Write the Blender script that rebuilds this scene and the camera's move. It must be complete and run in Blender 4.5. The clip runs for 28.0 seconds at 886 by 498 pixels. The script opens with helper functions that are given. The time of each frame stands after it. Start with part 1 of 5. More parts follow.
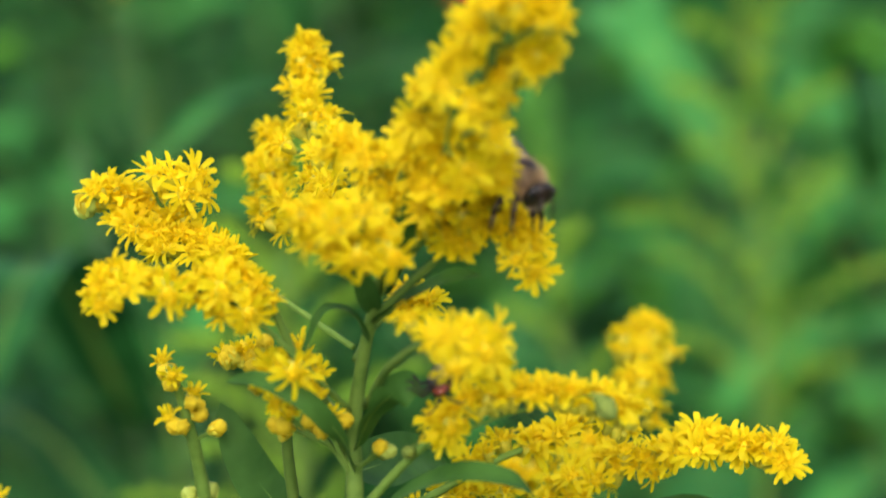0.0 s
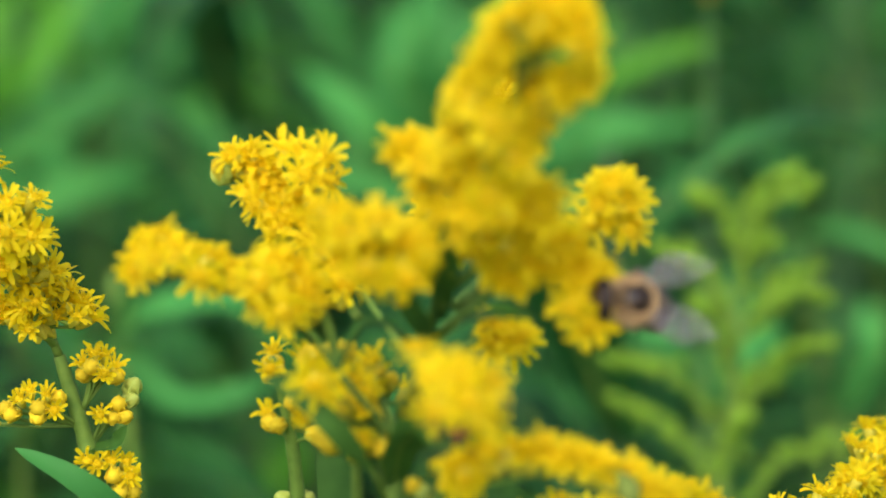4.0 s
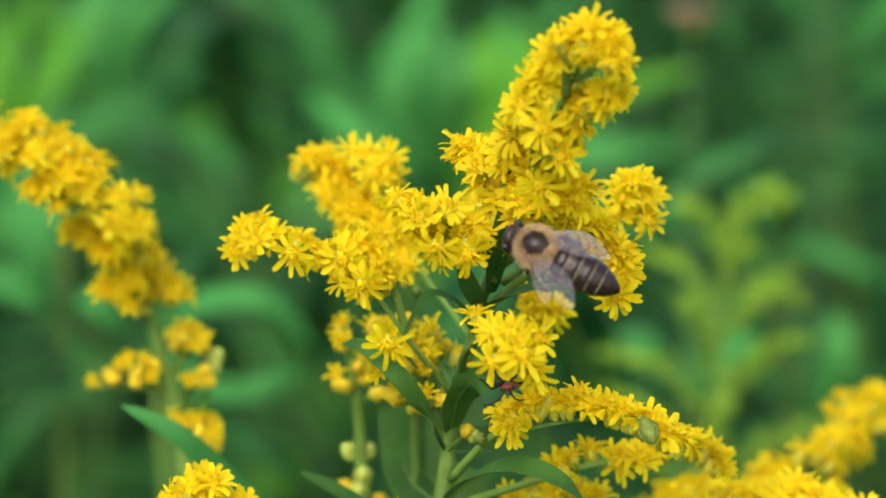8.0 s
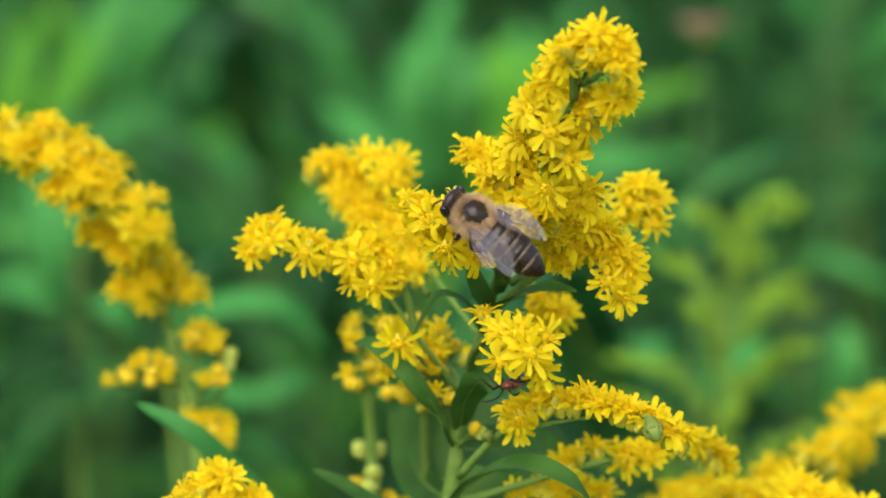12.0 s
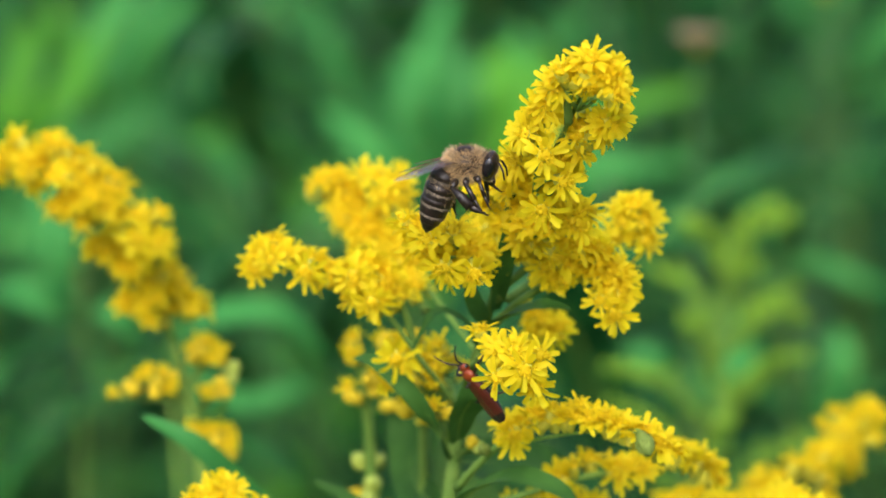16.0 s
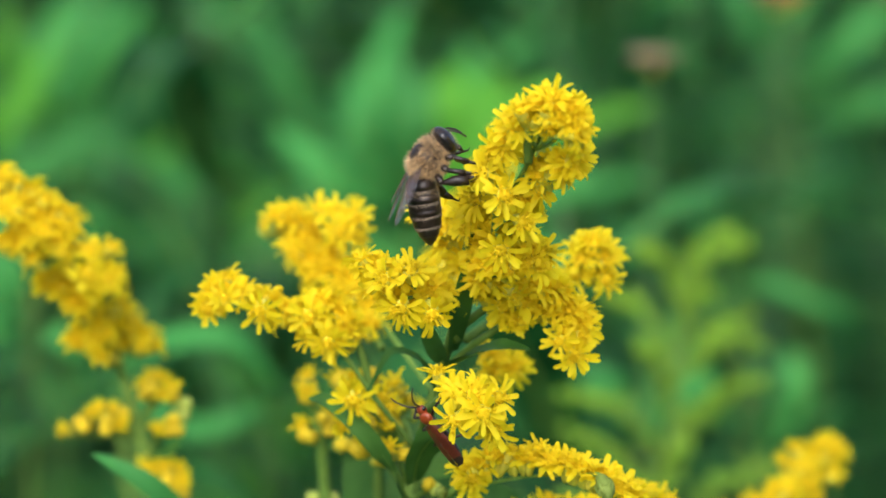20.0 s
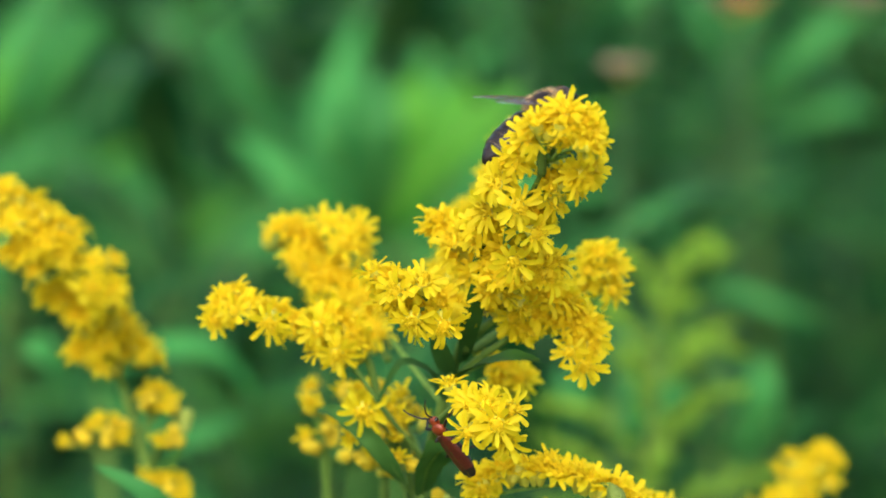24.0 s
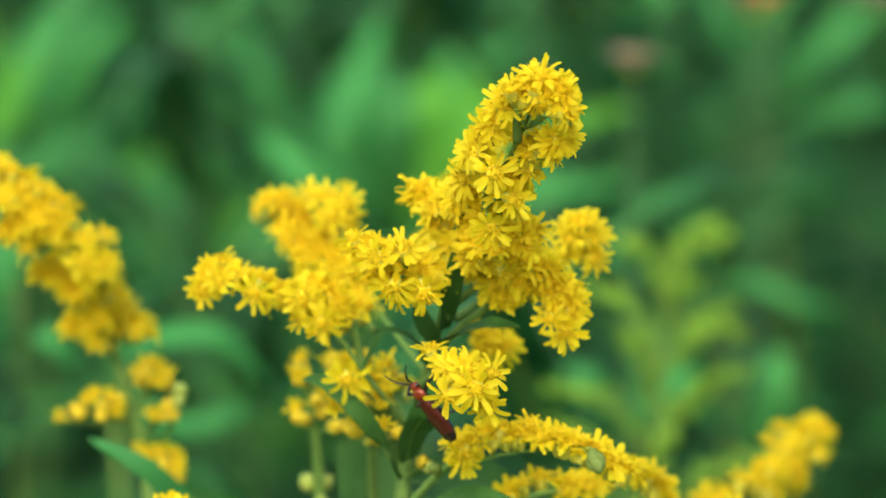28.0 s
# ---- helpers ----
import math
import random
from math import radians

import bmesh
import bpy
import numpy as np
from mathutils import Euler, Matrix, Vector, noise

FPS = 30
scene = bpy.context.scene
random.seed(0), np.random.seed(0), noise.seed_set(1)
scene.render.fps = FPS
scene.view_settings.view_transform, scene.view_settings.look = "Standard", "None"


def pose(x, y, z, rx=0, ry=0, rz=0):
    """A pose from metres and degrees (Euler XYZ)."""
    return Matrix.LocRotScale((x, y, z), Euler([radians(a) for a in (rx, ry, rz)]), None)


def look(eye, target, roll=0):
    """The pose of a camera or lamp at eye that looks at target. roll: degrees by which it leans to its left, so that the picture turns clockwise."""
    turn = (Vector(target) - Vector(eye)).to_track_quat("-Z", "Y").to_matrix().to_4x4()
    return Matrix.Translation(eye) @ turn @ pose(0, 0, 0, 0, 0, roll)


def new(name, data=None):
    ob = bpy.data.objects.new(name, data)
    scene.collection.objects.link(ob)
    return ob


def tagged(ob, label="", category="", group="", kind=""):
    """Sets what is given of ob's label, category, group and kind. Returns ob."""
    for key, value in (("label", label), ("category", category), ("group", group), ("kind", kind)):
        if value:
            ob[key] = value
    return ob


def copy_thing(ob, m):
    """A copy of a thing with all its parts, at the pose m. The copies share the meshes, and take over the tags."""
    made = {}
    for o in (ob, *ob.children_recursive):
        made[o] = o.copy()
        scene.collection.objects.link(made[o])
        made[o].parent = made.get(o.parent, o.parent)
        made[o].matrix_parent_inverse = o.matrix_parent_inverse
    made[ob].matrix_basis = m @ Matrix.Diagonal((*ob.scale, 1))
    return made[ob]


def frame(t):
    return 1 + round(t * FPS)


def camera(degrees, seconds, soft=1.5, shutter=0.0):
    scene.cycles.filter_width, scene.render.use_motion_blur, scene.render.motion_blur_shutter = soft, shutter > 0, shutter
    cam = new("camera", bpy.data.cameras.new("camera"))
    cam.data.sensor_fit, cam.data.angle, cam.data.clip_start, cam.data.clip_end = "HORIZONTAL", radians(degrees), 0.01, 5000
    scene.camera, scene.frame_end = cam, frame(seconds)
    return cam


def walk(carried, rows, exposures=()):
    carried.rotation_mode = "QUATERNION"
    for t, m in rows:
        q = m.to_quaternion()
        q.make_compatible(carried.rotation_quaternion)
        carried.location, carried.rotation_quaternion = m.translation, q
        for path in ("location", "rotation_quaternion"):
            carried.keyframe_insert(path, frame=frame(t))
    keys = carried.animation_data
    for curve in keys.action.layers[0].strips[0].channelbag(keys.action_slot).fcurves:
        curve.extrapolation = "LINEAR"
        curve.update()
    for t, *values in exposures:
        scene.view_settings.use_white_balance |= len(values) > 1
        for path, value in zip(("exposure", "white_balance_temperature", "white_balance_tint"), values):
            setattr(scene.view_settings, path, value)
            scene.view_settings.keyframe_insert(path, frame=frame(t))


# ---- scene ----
cam = camera(14, 28.0, soft=1.7, shutter=0.4)
cam.data.dof.use_dof = True
cam.data.dof.focus_distance = 0.339
cam.data.dof.aperture_fstop = 26
PATH = [
    (0.0, pose(-0.0640, -0.3387, 1.0832, 76.010, 7.754, -15.776)),
    (0.5, pose(-0.0535, -0.3372, 1.0879, 75.805, 6.513, -13.965)),
    (1.0, pose(-0.0416, -0.3380, 1.0831, 76.611, 4.884, -10.851)),
    (1.5, pose(-0.0198, -0.3533, 1.0738, 77.504, 2.638, -6.710)),
    (2.0, pose(-0.0019, -0.3428, 1.0751, 77.582, 0.663, -2.859)),
    (2.5, pose(0.0052, -0.3464, 1.0777, 77.723, 0.760, -0.694)),
    (3.0, pose(0.0103, -0.3518, 1.0749, 77.975, 0.609, 0.359)),
    (3.5, pose(0.0091, -0.3390, 1.0750, 77.785, 0.652, 0.514)),
    (4.0, pose(0.0080, -0.3178, 1.0715, 77.513, 0.488, 0.517)),
    (4.5, pose(0.0047, -0.3290, 1.0750, 77.543, 0.270, 0.194)),
    (6.5, pose(0.0052, -0.3713, 1.0799, 78.151, 0.092, 0.261)),
    (7.0, pose(0.0038, -0.3758, 1.0818, 78.081, -0.015, 0.184)),
    (7.5, pose(0.0044, -0.3744, 1.0807, 77.961, 0.162, 0.211)),
    (8.0, pose(0.0000, -0.3766, 1.0800, 78.000, -0.000, -0.000)),
    (8.5, pose(0.0007, -0.3759, 1.0813, 77.858, -0.100, 0.161)),
    (9.0, pose(0.0002, -0.3802, 1.0793, 78.025, -0.145, 0.126)),
    (9.5, pose(0.0011, -0.3830, 1.0786, 78.135, -0.085, 0.244)),
    (10.0, pose(0.0029, -0.3831, 1.0790, 78.174, -0.070, 0.422)),
    (10.5, pose(-0.0020, -0.3840, 1.0783, 78.249, -0.352, 0.096)),
    (11.0, pose(-0.0004, -0.3860, 1.0782, 78.369, -0.414, 0.227)),
    (11.5, pose(0.0005, -0.3855, 1.0803, 78.315, -0.235, 0.256)),
    (13.5, pose(0.0005, -0.3784, 1.0806, 77.860, -0.307, 0.401)),
    (14.0, pose(0.0010, -0.3851, 1.0815, 77.924, -0.205, 0.381)),
    (14.5, pose(-0.0000, -0.3883, 1.0829, 77.968, 0.490, 0.441)),
    (15.0, pose(-0.0039, -0.3914, 1.0832, 77.985, 0.200, 0.606)),
    (15.5, pose(-0.0013, -0.3896, 1.0839, 78.018, -0.270, 0.389)),
    (16.0, pose(0.0006, -0.3924, 1.0844, 78.147, -0.326, 0.284)),
    (16.5, pose(-0.0004, -0.3940, 1.0846, 78.257, -0.316, -0.012)),
    (17.0, pose(-0.0033, -0.4107, 1.0875, 78.473, -0.429, -0.259)),
    (17.5, pose(-0.0029, -0.4160, 1.0876, 78.689, -0.493, -0.316)),
    (18.0, pose(-0.0038, -0.3969, 1.0857, 78.570, -0.463, -0.411)),
    (18.5, pose(-0.0026, -0.3839, 1.0854, 78.232, -0.489, -0.452)),
    (19.0, pose(-0.0042, -0.3880, 1.0860, 78.244, -0.719, -0.552)),
    (19.5, pose(-0.0042, -0.3914, 1.0866, 78.288, -0.649, -0.666)),
    (20.0, pose(-0.0003, -0.3860, 1.0861, 78.296, -0.583, -0.504)),
    (20.5, pose(-0.0013, -0.3835, 1.0853, 78.311, -0.577, -0.526)),
    (22.5, pose(-0.0070, -0.3843, 1.0884, 78.183, -0.795, -1.180)),
    (23.0, pose(-0.0084, -0.3956, 1.0841, 78.724, -0.536, -1.466)),
    (23.5, pose(-0.0052, -0.3894, 1.0866, 78.442, -0.588, -1.309)),
    (24.0, pose(-0.0071, -0.3866, 1.0867, 78.405, -0.560, -1.475)),
    (24.5, pose(-0.0073, -0.3971, 1.0818, 78.989, -0.449, -1.437)),
    (25.0, pose(-0.0053, -0.3860, 1.0891, 78.225, -0.384, -1.309)),
    (25.5, pose(-0.0083, -0.3947, 1.0865, 78.513, -0.413, -1.520)),
    (26.0, pose(-0.0036, -0.4009, 1.0829, 78.863, -0.058, -1.178)),
    (26.5, pose(-0.0057, -0.3916, 1.0864, 78.353, -0.126, -1.321)),
    (27.0, pose(-0.0070, -0.3975, 1.0821, 78.764, -0.112, -1.390)),
    (27.5, pose(-0.0047, -0.3932, 1.0845, 78.541, -0.120, -1.164)),
    (28.0, pose(-0.0017, -0.3927, 1.0839, 78.545, -0.024, -0.984)),
]
walk(cam, PATH, exposures=[(0.0, 1.14, 6500, 10), (12.0, 1.14, 6450, 10), (17.0, 1.22, 6150, 10), (28.0, 1.22, 6150, 10)])

# ---- light ----
world = bpy.data.worlds.new("overcast_sky")
scene.world = world
world.use_nodes = True
nt = world.node_tree
nt.nodes.clear()
sky = nt.nodes.new("ShaderNodeTexSky")
sky.sky_type = "NISHITA"
sky.sun_disc = False
sky.sun_elevation = radians(45)
sky.sun_rotation = radians(194)
sky.air_density, sky.dust_density, sky.ozone_density = 1.0, 4.0, 1.0
bg = nt.nodes.new("ShaderNodeBackground")
bg.inputs["Strength"].default_value = 0.15
wout = nt.nodes.new("ShaderNodeOutputWorld")
nt.links.new(sky.outputs[0], bg.inputs["Color"])
nt.links.new(bg.outputs[0], wout.inputs["Surface"])
sun = new("sun", bpy.data.lights.new("sun", "SUN"))
sun.data.energy, sun.data.angle, sun.data.color = 0.8, radians(60), (1.0, 0.97, 0.93)
sun.matrix_world = look((-0.5, -2.0, 3.0), (0, 0, 1.0))


# ---- materials ----
def socket(node, name):
    return node.inputs[name]


def material(name, low, high, scale=200.0, rough=0.5, through_light=0.0, light_tint=None, bump=0.0, spec=0.4, metal=0.0,
             vary=0.25, coat=0.0, fine=5.0, island=0.0):
    """Two colours mixed by coarse and fine noise, each object a little lighter or darker than the next."""
    m = bpy.data.materials.new(name)
    m.use_nodes = True
    t = m.node_tree
    t.nodes.clear()
    out = t.nodes.new("ShaderNodeOutputMaterial")
    pr = t.nodes.new("ShaderNodeBsdfPrincipled")
    tc = t.nodes.new("ShaderNodeTexCoord")
    n1 = t.nodes.new("ShaderNodeTexNoise")
    socket(n1, "Scale").default_value, socket(n1, "Detail").default_value = scale, 3
    n2 = t.nodes.new("ShaderNodeTexNoise")
    socket(n2, "Scale").default_value, socket(n2, "Detail").default_value = scale * fine, 2
    add = t.nodes.new("ShaderNodeMath")
    add.operation = "ADD"
    sc = t.nodes.new("ShaderNodeMath")
    sc.operation, sc.inputs[1].default_value = "MULTIPLY", 0.5
    oi = t.nodes.new("ShaderNodeObjectInfo")
    rnd = t.nodes.new("ShaderNodeMapRange")
    rnd.inputs[3].default_value, rnd.inputs[4].default_value = 1 - vary, 1 + vary
    ramp = t.nodes.new("ShaderNodeMix")
    ramp.data_type = "RGBA"
    ramp.inputs[6].default_value, ramp.inputs[7].default_value = (*low, 1), (*high, 1)
    mr = t.nodes.new("ShaderNodeMapRange")
    mr.inputs[1].default_value, mr.inputs[2].default_value = 0.35, 0.65
    hsv = t.nodes.new("ShaderNodeHueSaturation")
    for a, b_ in ((tc.outputs["Object"], n1.inputs["Vector"]), (tc.outputs["Object"], n2.inputs["Vector"]),
                  (n1.outputs["Fac"], add.inputs[0]), (n2.outputs["Fac"], add.inputs[1]), (add.outputs[0], sc.inputs[0]),
                  (sc.outputs[0], mr.inputs[0]), (mr.outputs[0], ramp.inputs[0]), (oi.outputs["Random"], rnd.inputs[0]),
                  (ramp.outputs[2], hsv.inputs["Color"]),
                  (hsv.outputs[0], pr.inputs["Base Color"])):
        t.links.new(a, b_)
    if island:
        geo = t.nodes.new("ShaderNodeNewGeometry")
        each = t.nodes.new("ShaderNodeMapRange")
        each.inputs[3].default_value, each.inputs[4].default_value = 1 - island, 1 + island
        both = t.nodes.new("ShaderNodeMath")
        both.operation = "MULTIPLY"
        t.links.new(geo.outputs["Random Per Island"], each.inputs[0])
        t.links.new(rnd.outputs[0], both.inputs[0])
        t.links.new(each.outputs[0], both.inputs[1])
        t.links.new(both.outputs[0], hsv.inputs["Value"])
    else:
        t.links.new(rnd.outputs[0], hsv.inputs["Value"])
    socket(pr, "Roughness").default_value = rough
    socket(pr, "Specular IOR Level").default_value = spec
    socket(pr, "Metallic").default_value = metal
    socket(pr, "Coat Weight").default_value = coat
    if bump:
        bp = t.nodes.new("ShaderNodeBump")
        socket(bp, "Strength").default_value, socket(bp, "Distance").default_value = bump, 0.0003
        t.links.new(n2.outputs["Fac"], bp.inputs["Height"])
        t.links.new(bp.outputs[0], pr.inputs["Normal"])
    if through_light:
        tl = t.nodes.new("ShaderNodeBsdfTranslucent")
        if light_tint:
            tl.inputs["Color"].default_value = (*light_tint, 1)
        else:
            t.links.new(hsv.outputs[0], tl.inputs["Color"])
        mx = t.nodes.new("ShaderNodeMixShader")
        mx.inputs[0].default_value = through_light
        t.links.new(pr.outputs[0], mx.inputs[1])
        t.links.new(tl.outputs[0], mx.inputs[2])
        t.links.new(mx.outputs[0], out.inputs["Surface"])
    else:
        t.links.new(pr.outputs[0], out.inputs["Surface"])
    return m


RAY = material("yellow_petal", (0.78, 0.635, 0.007), (0.84, 0.74, 0.013), 250, 0.55, 0.6, (0.92, 0.71, 0.006), vary=0.06, island=0.06, spec=0.18)
DISC = material("disc_floret", (0.76, 0.55, 0.006), (0.82, 0.66, 0.012), 600, 0.65, 0.35, vary=0.1, spec=0.12, island=0.08)
CUP = material("involucre", (0.42, 0.42, 0.03), (0.66, 0.56, 0.04), 500, 0.6, 0.1, vary=0.15)
BUD = material("closed_bud", (0.56, 0.41, 0.016), (0.72, 0.56, 0.024), 400, 0.7, 0.2, vary=0.15, spec=0.15)
PALE = material("pale_bud", (0.28, 0.38, 0.05), (0.44, 0.5, 0.09), 400, 0.6, 0.15, vary=0.15)
DULL = material("dull_bud", (0.12, 0.18, 0.03), (0.2, 0.26, 0.05), 400, 0.65, 0.1, vary=0.15, spec=0.15)
GREENBUD = material("green_bud", (0.1, 0.3, 0.03), (0.33, 0.47, 0.04), 300, 0.7, 0.25, vary=0.25, spec=0.1)
STEM = material("green_stem", (0.1, 0.19, 0.03), (0.17, 0.28, 0.05), 150, 0.65, 0.05, bump=0.4, spec=0.15)
AXIS = material("branch_axis", (0.085, 0.16, 0.026), (0.14, 0.23, 0.04), 150, 0.65, 0.03, bump=0.4, spec=0.15)
HERBSTEM = material("herb_stem", (0.03, 0.09, 0.02), (0.06, 0.14, 0.03), 60, 0.6, 0.05)
MIDLEAF = material("mid_leaf", (0.036, 0.193, 0.038), (0.075, 0.325, 0.069), 12, 0.6, 0.33, bump=0.2, vary=0.25, spec=0.16)
LEAF = material("leaf_green", (0.03, 0.092, 0.015), (0.06, 0.15, 0.026), 60, 0.6, 0.22, spec=0.1, bump=0.35, vary=0.2)
# Near-black low tone stands in for shade in the gaps between herbs.
SHADEHERB = material("shade_toned_herb_leaf", (0.003, 0.022, 0.005), (0.037, 0.178, 0.035), 12, 0.6, 0.25, spec=0.12, bump=0.2, vary=0.5)
FRESH = material("fresh_leaf", (0.06, 0.25, 0.018), (0.12, 0.37, 0.03), 12, 0.6, 0.4, spec=0.15, bump=0.2, vary=0.2)
SOIL = material("soil", (0.009, 0.012, 0.006), (0.02, 0.034, 0.011), 9, 0.95, bump=0.6, spec=0.1)
RED = material("red_petal", (0.62, 0.06, 0.015), (0.75, 0.1, 0.02), 40, 0.6, 0.3)
WILT = material("wilted_petal", (0.2, 0.13, 0.08), (0.3, 0.2, 0.13), 40, 0.7, 0.2)
FUZZ = material("bee_fur", (0.56, 0.37, 0.16), (0.78, 0.57, 0.3), 900, 0.7, 0.35, vary=0.0, island=0.45)
PALEFUZZ = material("pale_fur", (0.33, 0.25, 0.16), (0.5, 0.4, 0.27), 900, 0.7, 0.35, vary=0.0, island=0.35)
BAND = material("band_down", (0.12, 0.092, 0.062), (0.21, 0.165, 0.115), 900, 0.7, 0.2, vary=0.0, island=0.4)
DARKFUZZ = material("dark_fur", (0.06, 0.035, 0.018), (0.13, 0.08, 0.042), 900, 0.7, 0.2, vary=0.0, island=0.35)
CHITIN = material("dark_chitin", (0.009, 0.006, 0.005), (0.022, 0.013, 0.009), 500, 0.36, spec=0.35, bump=0.2, vary=0.0)
BROWN = material("brown_chitin", (0.05, 0.022, 0.01), (0.1, 0.045, 0.02), 500, 0.5, spec=0.3, bump=0.2, vary=0.0)
EYE = material("compound_eye", (0.006, 0.005, 0.006), (0.014, 0.01, 0.011), 3000, 0.2, spec=0.5, bump=0.1, vary=0.0)
BEETLE = material("beetle_red", (0.13, 0.018, 0.005), (0.21, 0.036, 0.008), 600, 0.3, spec=0.5, bump=0.15, vary=0.0)
ELYTRA = material("wing_case_red", (0.05, 0.008, 0.005), (0.095, 0.016, 0.007), 500, 0.36, spec=0.45, bump=0.25, vary=0.0)


def wing_material():
    m = bpy.data.materials.new("wing_membrane")
    m.use_nodes = True
    t = m.node_tree
    t.nodes.clear()
    out = t.nodes.new("ShaderNodeOutputMaterial")
    clear = t.nodes.new("ShaderNodeBsdfTransparent")
    clear.inputs[0].default_value = (0.97, 0.96, 0.94, 1)
    # Pale lilac diffuse film stands in for sky sheen on the wing.
    sheen_film = t.nodes.new("ShaderNodeBsdfPrincipled")
    socket(sheen_film, "Base Color").default_value = (0.78, 0.74, 0.82, 1)
    socket(sheen_film, "Roughness").default_value = 0.28
    socket(sheen_film, "Specular IOR Level").default_value = 0.3
    nz = t.nodes.new("ShaderNodeTexNoise")
    socket(nz, "Scale").default_value = 500
    rg = t.nodes.new("ShaderNodeMapRange")
    rg.inputs[1].default_value, rg.inputs[2].default_value = 0.35, 0.65
    rg.inputs[3].default_value, rg.inputs[4].default_value = 0.015, 0.075
    bp = t.nodes.new("ShaderNodeBump")
    socket(bp, "Strength").default_value, socket(bp, "Distance").default_value = 0.5, 0.0002
    t.links.new(nz.outputs["Fac"], bp.inputs["Height"])
    t.links.new(bp.outputs[0], sheen_film.inputs["Normal"])
    sheen = t.nodes.new("ShaderNodeBsdfGlossy")
    socket(sheen, "Color").default_value, socket(sheen, "Roughness").default_value = (0.93, 0.9, 1.0, 1), 0.14
    t.links.new(bp.outputs[0], sheen.inputs["Normal"])
    mx = t.nodes.new("ShaderNodeMixShader")
    t.links.new(rg.outputs[0], mx.inputs[0])
    t.links.new(clear.outputs[0], mx.inputs[1])
    t.links.new(sheen_film.outputs[0], mx.inputs[2])
    both = t.nodes.new("ShaderNodeMixShader")
    facing = t.nodes.new("ShaderNodeFresnel")
    facing.inputs["IOR"].default_value = 1.42
    t.links.new(bp.outputs[0], facing.inputs["Normal"])
    t.links.new(facing.outputs[0], both.inputs[0])
    t.links.new(mx.outputs[0], both.inputs[1])
    t.links.new(sheen.outputs[0], both.inputs[2])
    t.links.new(both.outputs[0], out.inputs["Surface"])
    return m


WING = wing_material()


# ---- small mesh tools ----
def mesh_from(name, verts, faces, mats, slots=None, smooth=True):
    me = bpy.data.meshes.new(name)
    me.from_pydata([tuple(v) for v in verts], [], faces)
    for m in mats:
        me.materials.append(m)
    if slots is not None:
        me.polygons.foreach_set("material_index", slots)
    if smooth:
        me.polygons.foreach_set("use_smooth", [True] * len(me.polygons))
    me.update()
    return me


class Mesh:
    """Vertices, faces and their material slots, gathered piece by piece."""

    def __init__(self):
        self.v, self.f, self.s = [], [], []

    def add(self, verts, faces, slot=0):
        k = len(self.v)
        self.v += [Vector(p) for p in verts]
        self.f += [tuple(i + k for i in q) for q in faces]
        self.s += [slot] * len(faces)

    def tube(self, pts, radii, sides=8, slot=0, cap=True):
        pts = [Vector(p) for p in pts]
        n = len(pts)
        verts, faces = [], []
        side = None
        for i, p in enumerate(pts):
            d = (pts[min(i + 1, n - 1)] - pts[max(i - 1, 0)]).normalized()
            if side is None:
                side = d.orthogonal().normalized()
            side = (side - d * side.dot(d)).normalized()
            up = d.cross(side)
            for k in range(sides):
                a = 2 * math.pi * k / sides
                verts.append(p + (side * math.cos(a) + up * math.sin(a)) * radii[i])
        for i in range(n - 1):
            for k in range(sides):
                k2 = (k + 1) % sides
                faces.append((i * sides + k, i * sides + k2, (i + 1) * sides + k2, (i + 1) * sides + k))
        if cap:
            faces.append(tuple(reversed(range(sides))))
            faces.append(tuple((n - 1) * sides + k for k in range(sides)))
        self.add(verts, faces, slot)

    def lathe(self, profile, sides, m=None, slot=0, squash=(1, 1)):
        """profile: (height, radius) pairs round the z axis, then moved by m."""
        verts, faces = [], []
        for h, r in profile:
            for k in range(sides):
                a = 2 * math.pi * k / sides
                verts.append(Vector((r * math.cos(a) * squash[0], r * math.sin(a) * squash[1], h)))
        for i in range(len(profile) - 1):
            for k in range(sides):
                k2 = (k + 1) % sides
                faces.append((i * sides + k, i * sides + k2, (i + 1) * sides + k2, (i + 1) * sides + k))
        faces.append(tuple(reversed(range(sides))))
        faces.append(tuple((len(profile) - 1) * sides + k for k in range(sides)))
        if m is not None:
            verts = [m @ v for v in verts]
        self.add(verts, faces, slot)

    def build(self, name, mats, smooth=True):
        return mesh_from(name, self.v, self.f, mats, self.s, smooth)


def part(name, me, parent, label="", m=None):
    ob = new(name, me)
    ob.parent = parent
    if m is not None:
        ob.matrix_basis = m
    if label:
        ob["label"] = label
    return ob


def spline(pts, n):
    """n points along a smooth curve through pts."""
    pts = [Vector(p) for p in pts]
    k = len(pts)
    gaps = [max((pts[i + 1] - pts[i]).length, 1e-6) for i in range(k - 1)]
    slopes = []
    for i in range(k):
        a, b_ = max(i - 1, 0), min(i, k - 2)
        da, db = (pts[a + 1] - pts[a]) / gaps[a], (pts[b_ + 1] - pts[b_]) / gaps[b_]
        slopes.append((da * gaps[b_] + db * gaps[a]) / (gaps[a] + gaps[b_]))
    out = []
    for i in range(n):
        s = i / (n - 1) * (k - 1)
        j = min(int(s), k - 2)
        u, h = s - j, gaps[j]
        out.append(pts[j] * (2 * u ** 3 - 3 * u * u + 1) + slopes[j] * h * (u ** 3 - 2 * u * u + u)
                   + pts[j + 1] * (3 * u * u - 2 * u ** 3) + slopes[j + 1] * h * (u ** 3 - u * u))
    return out


MM = 0.001


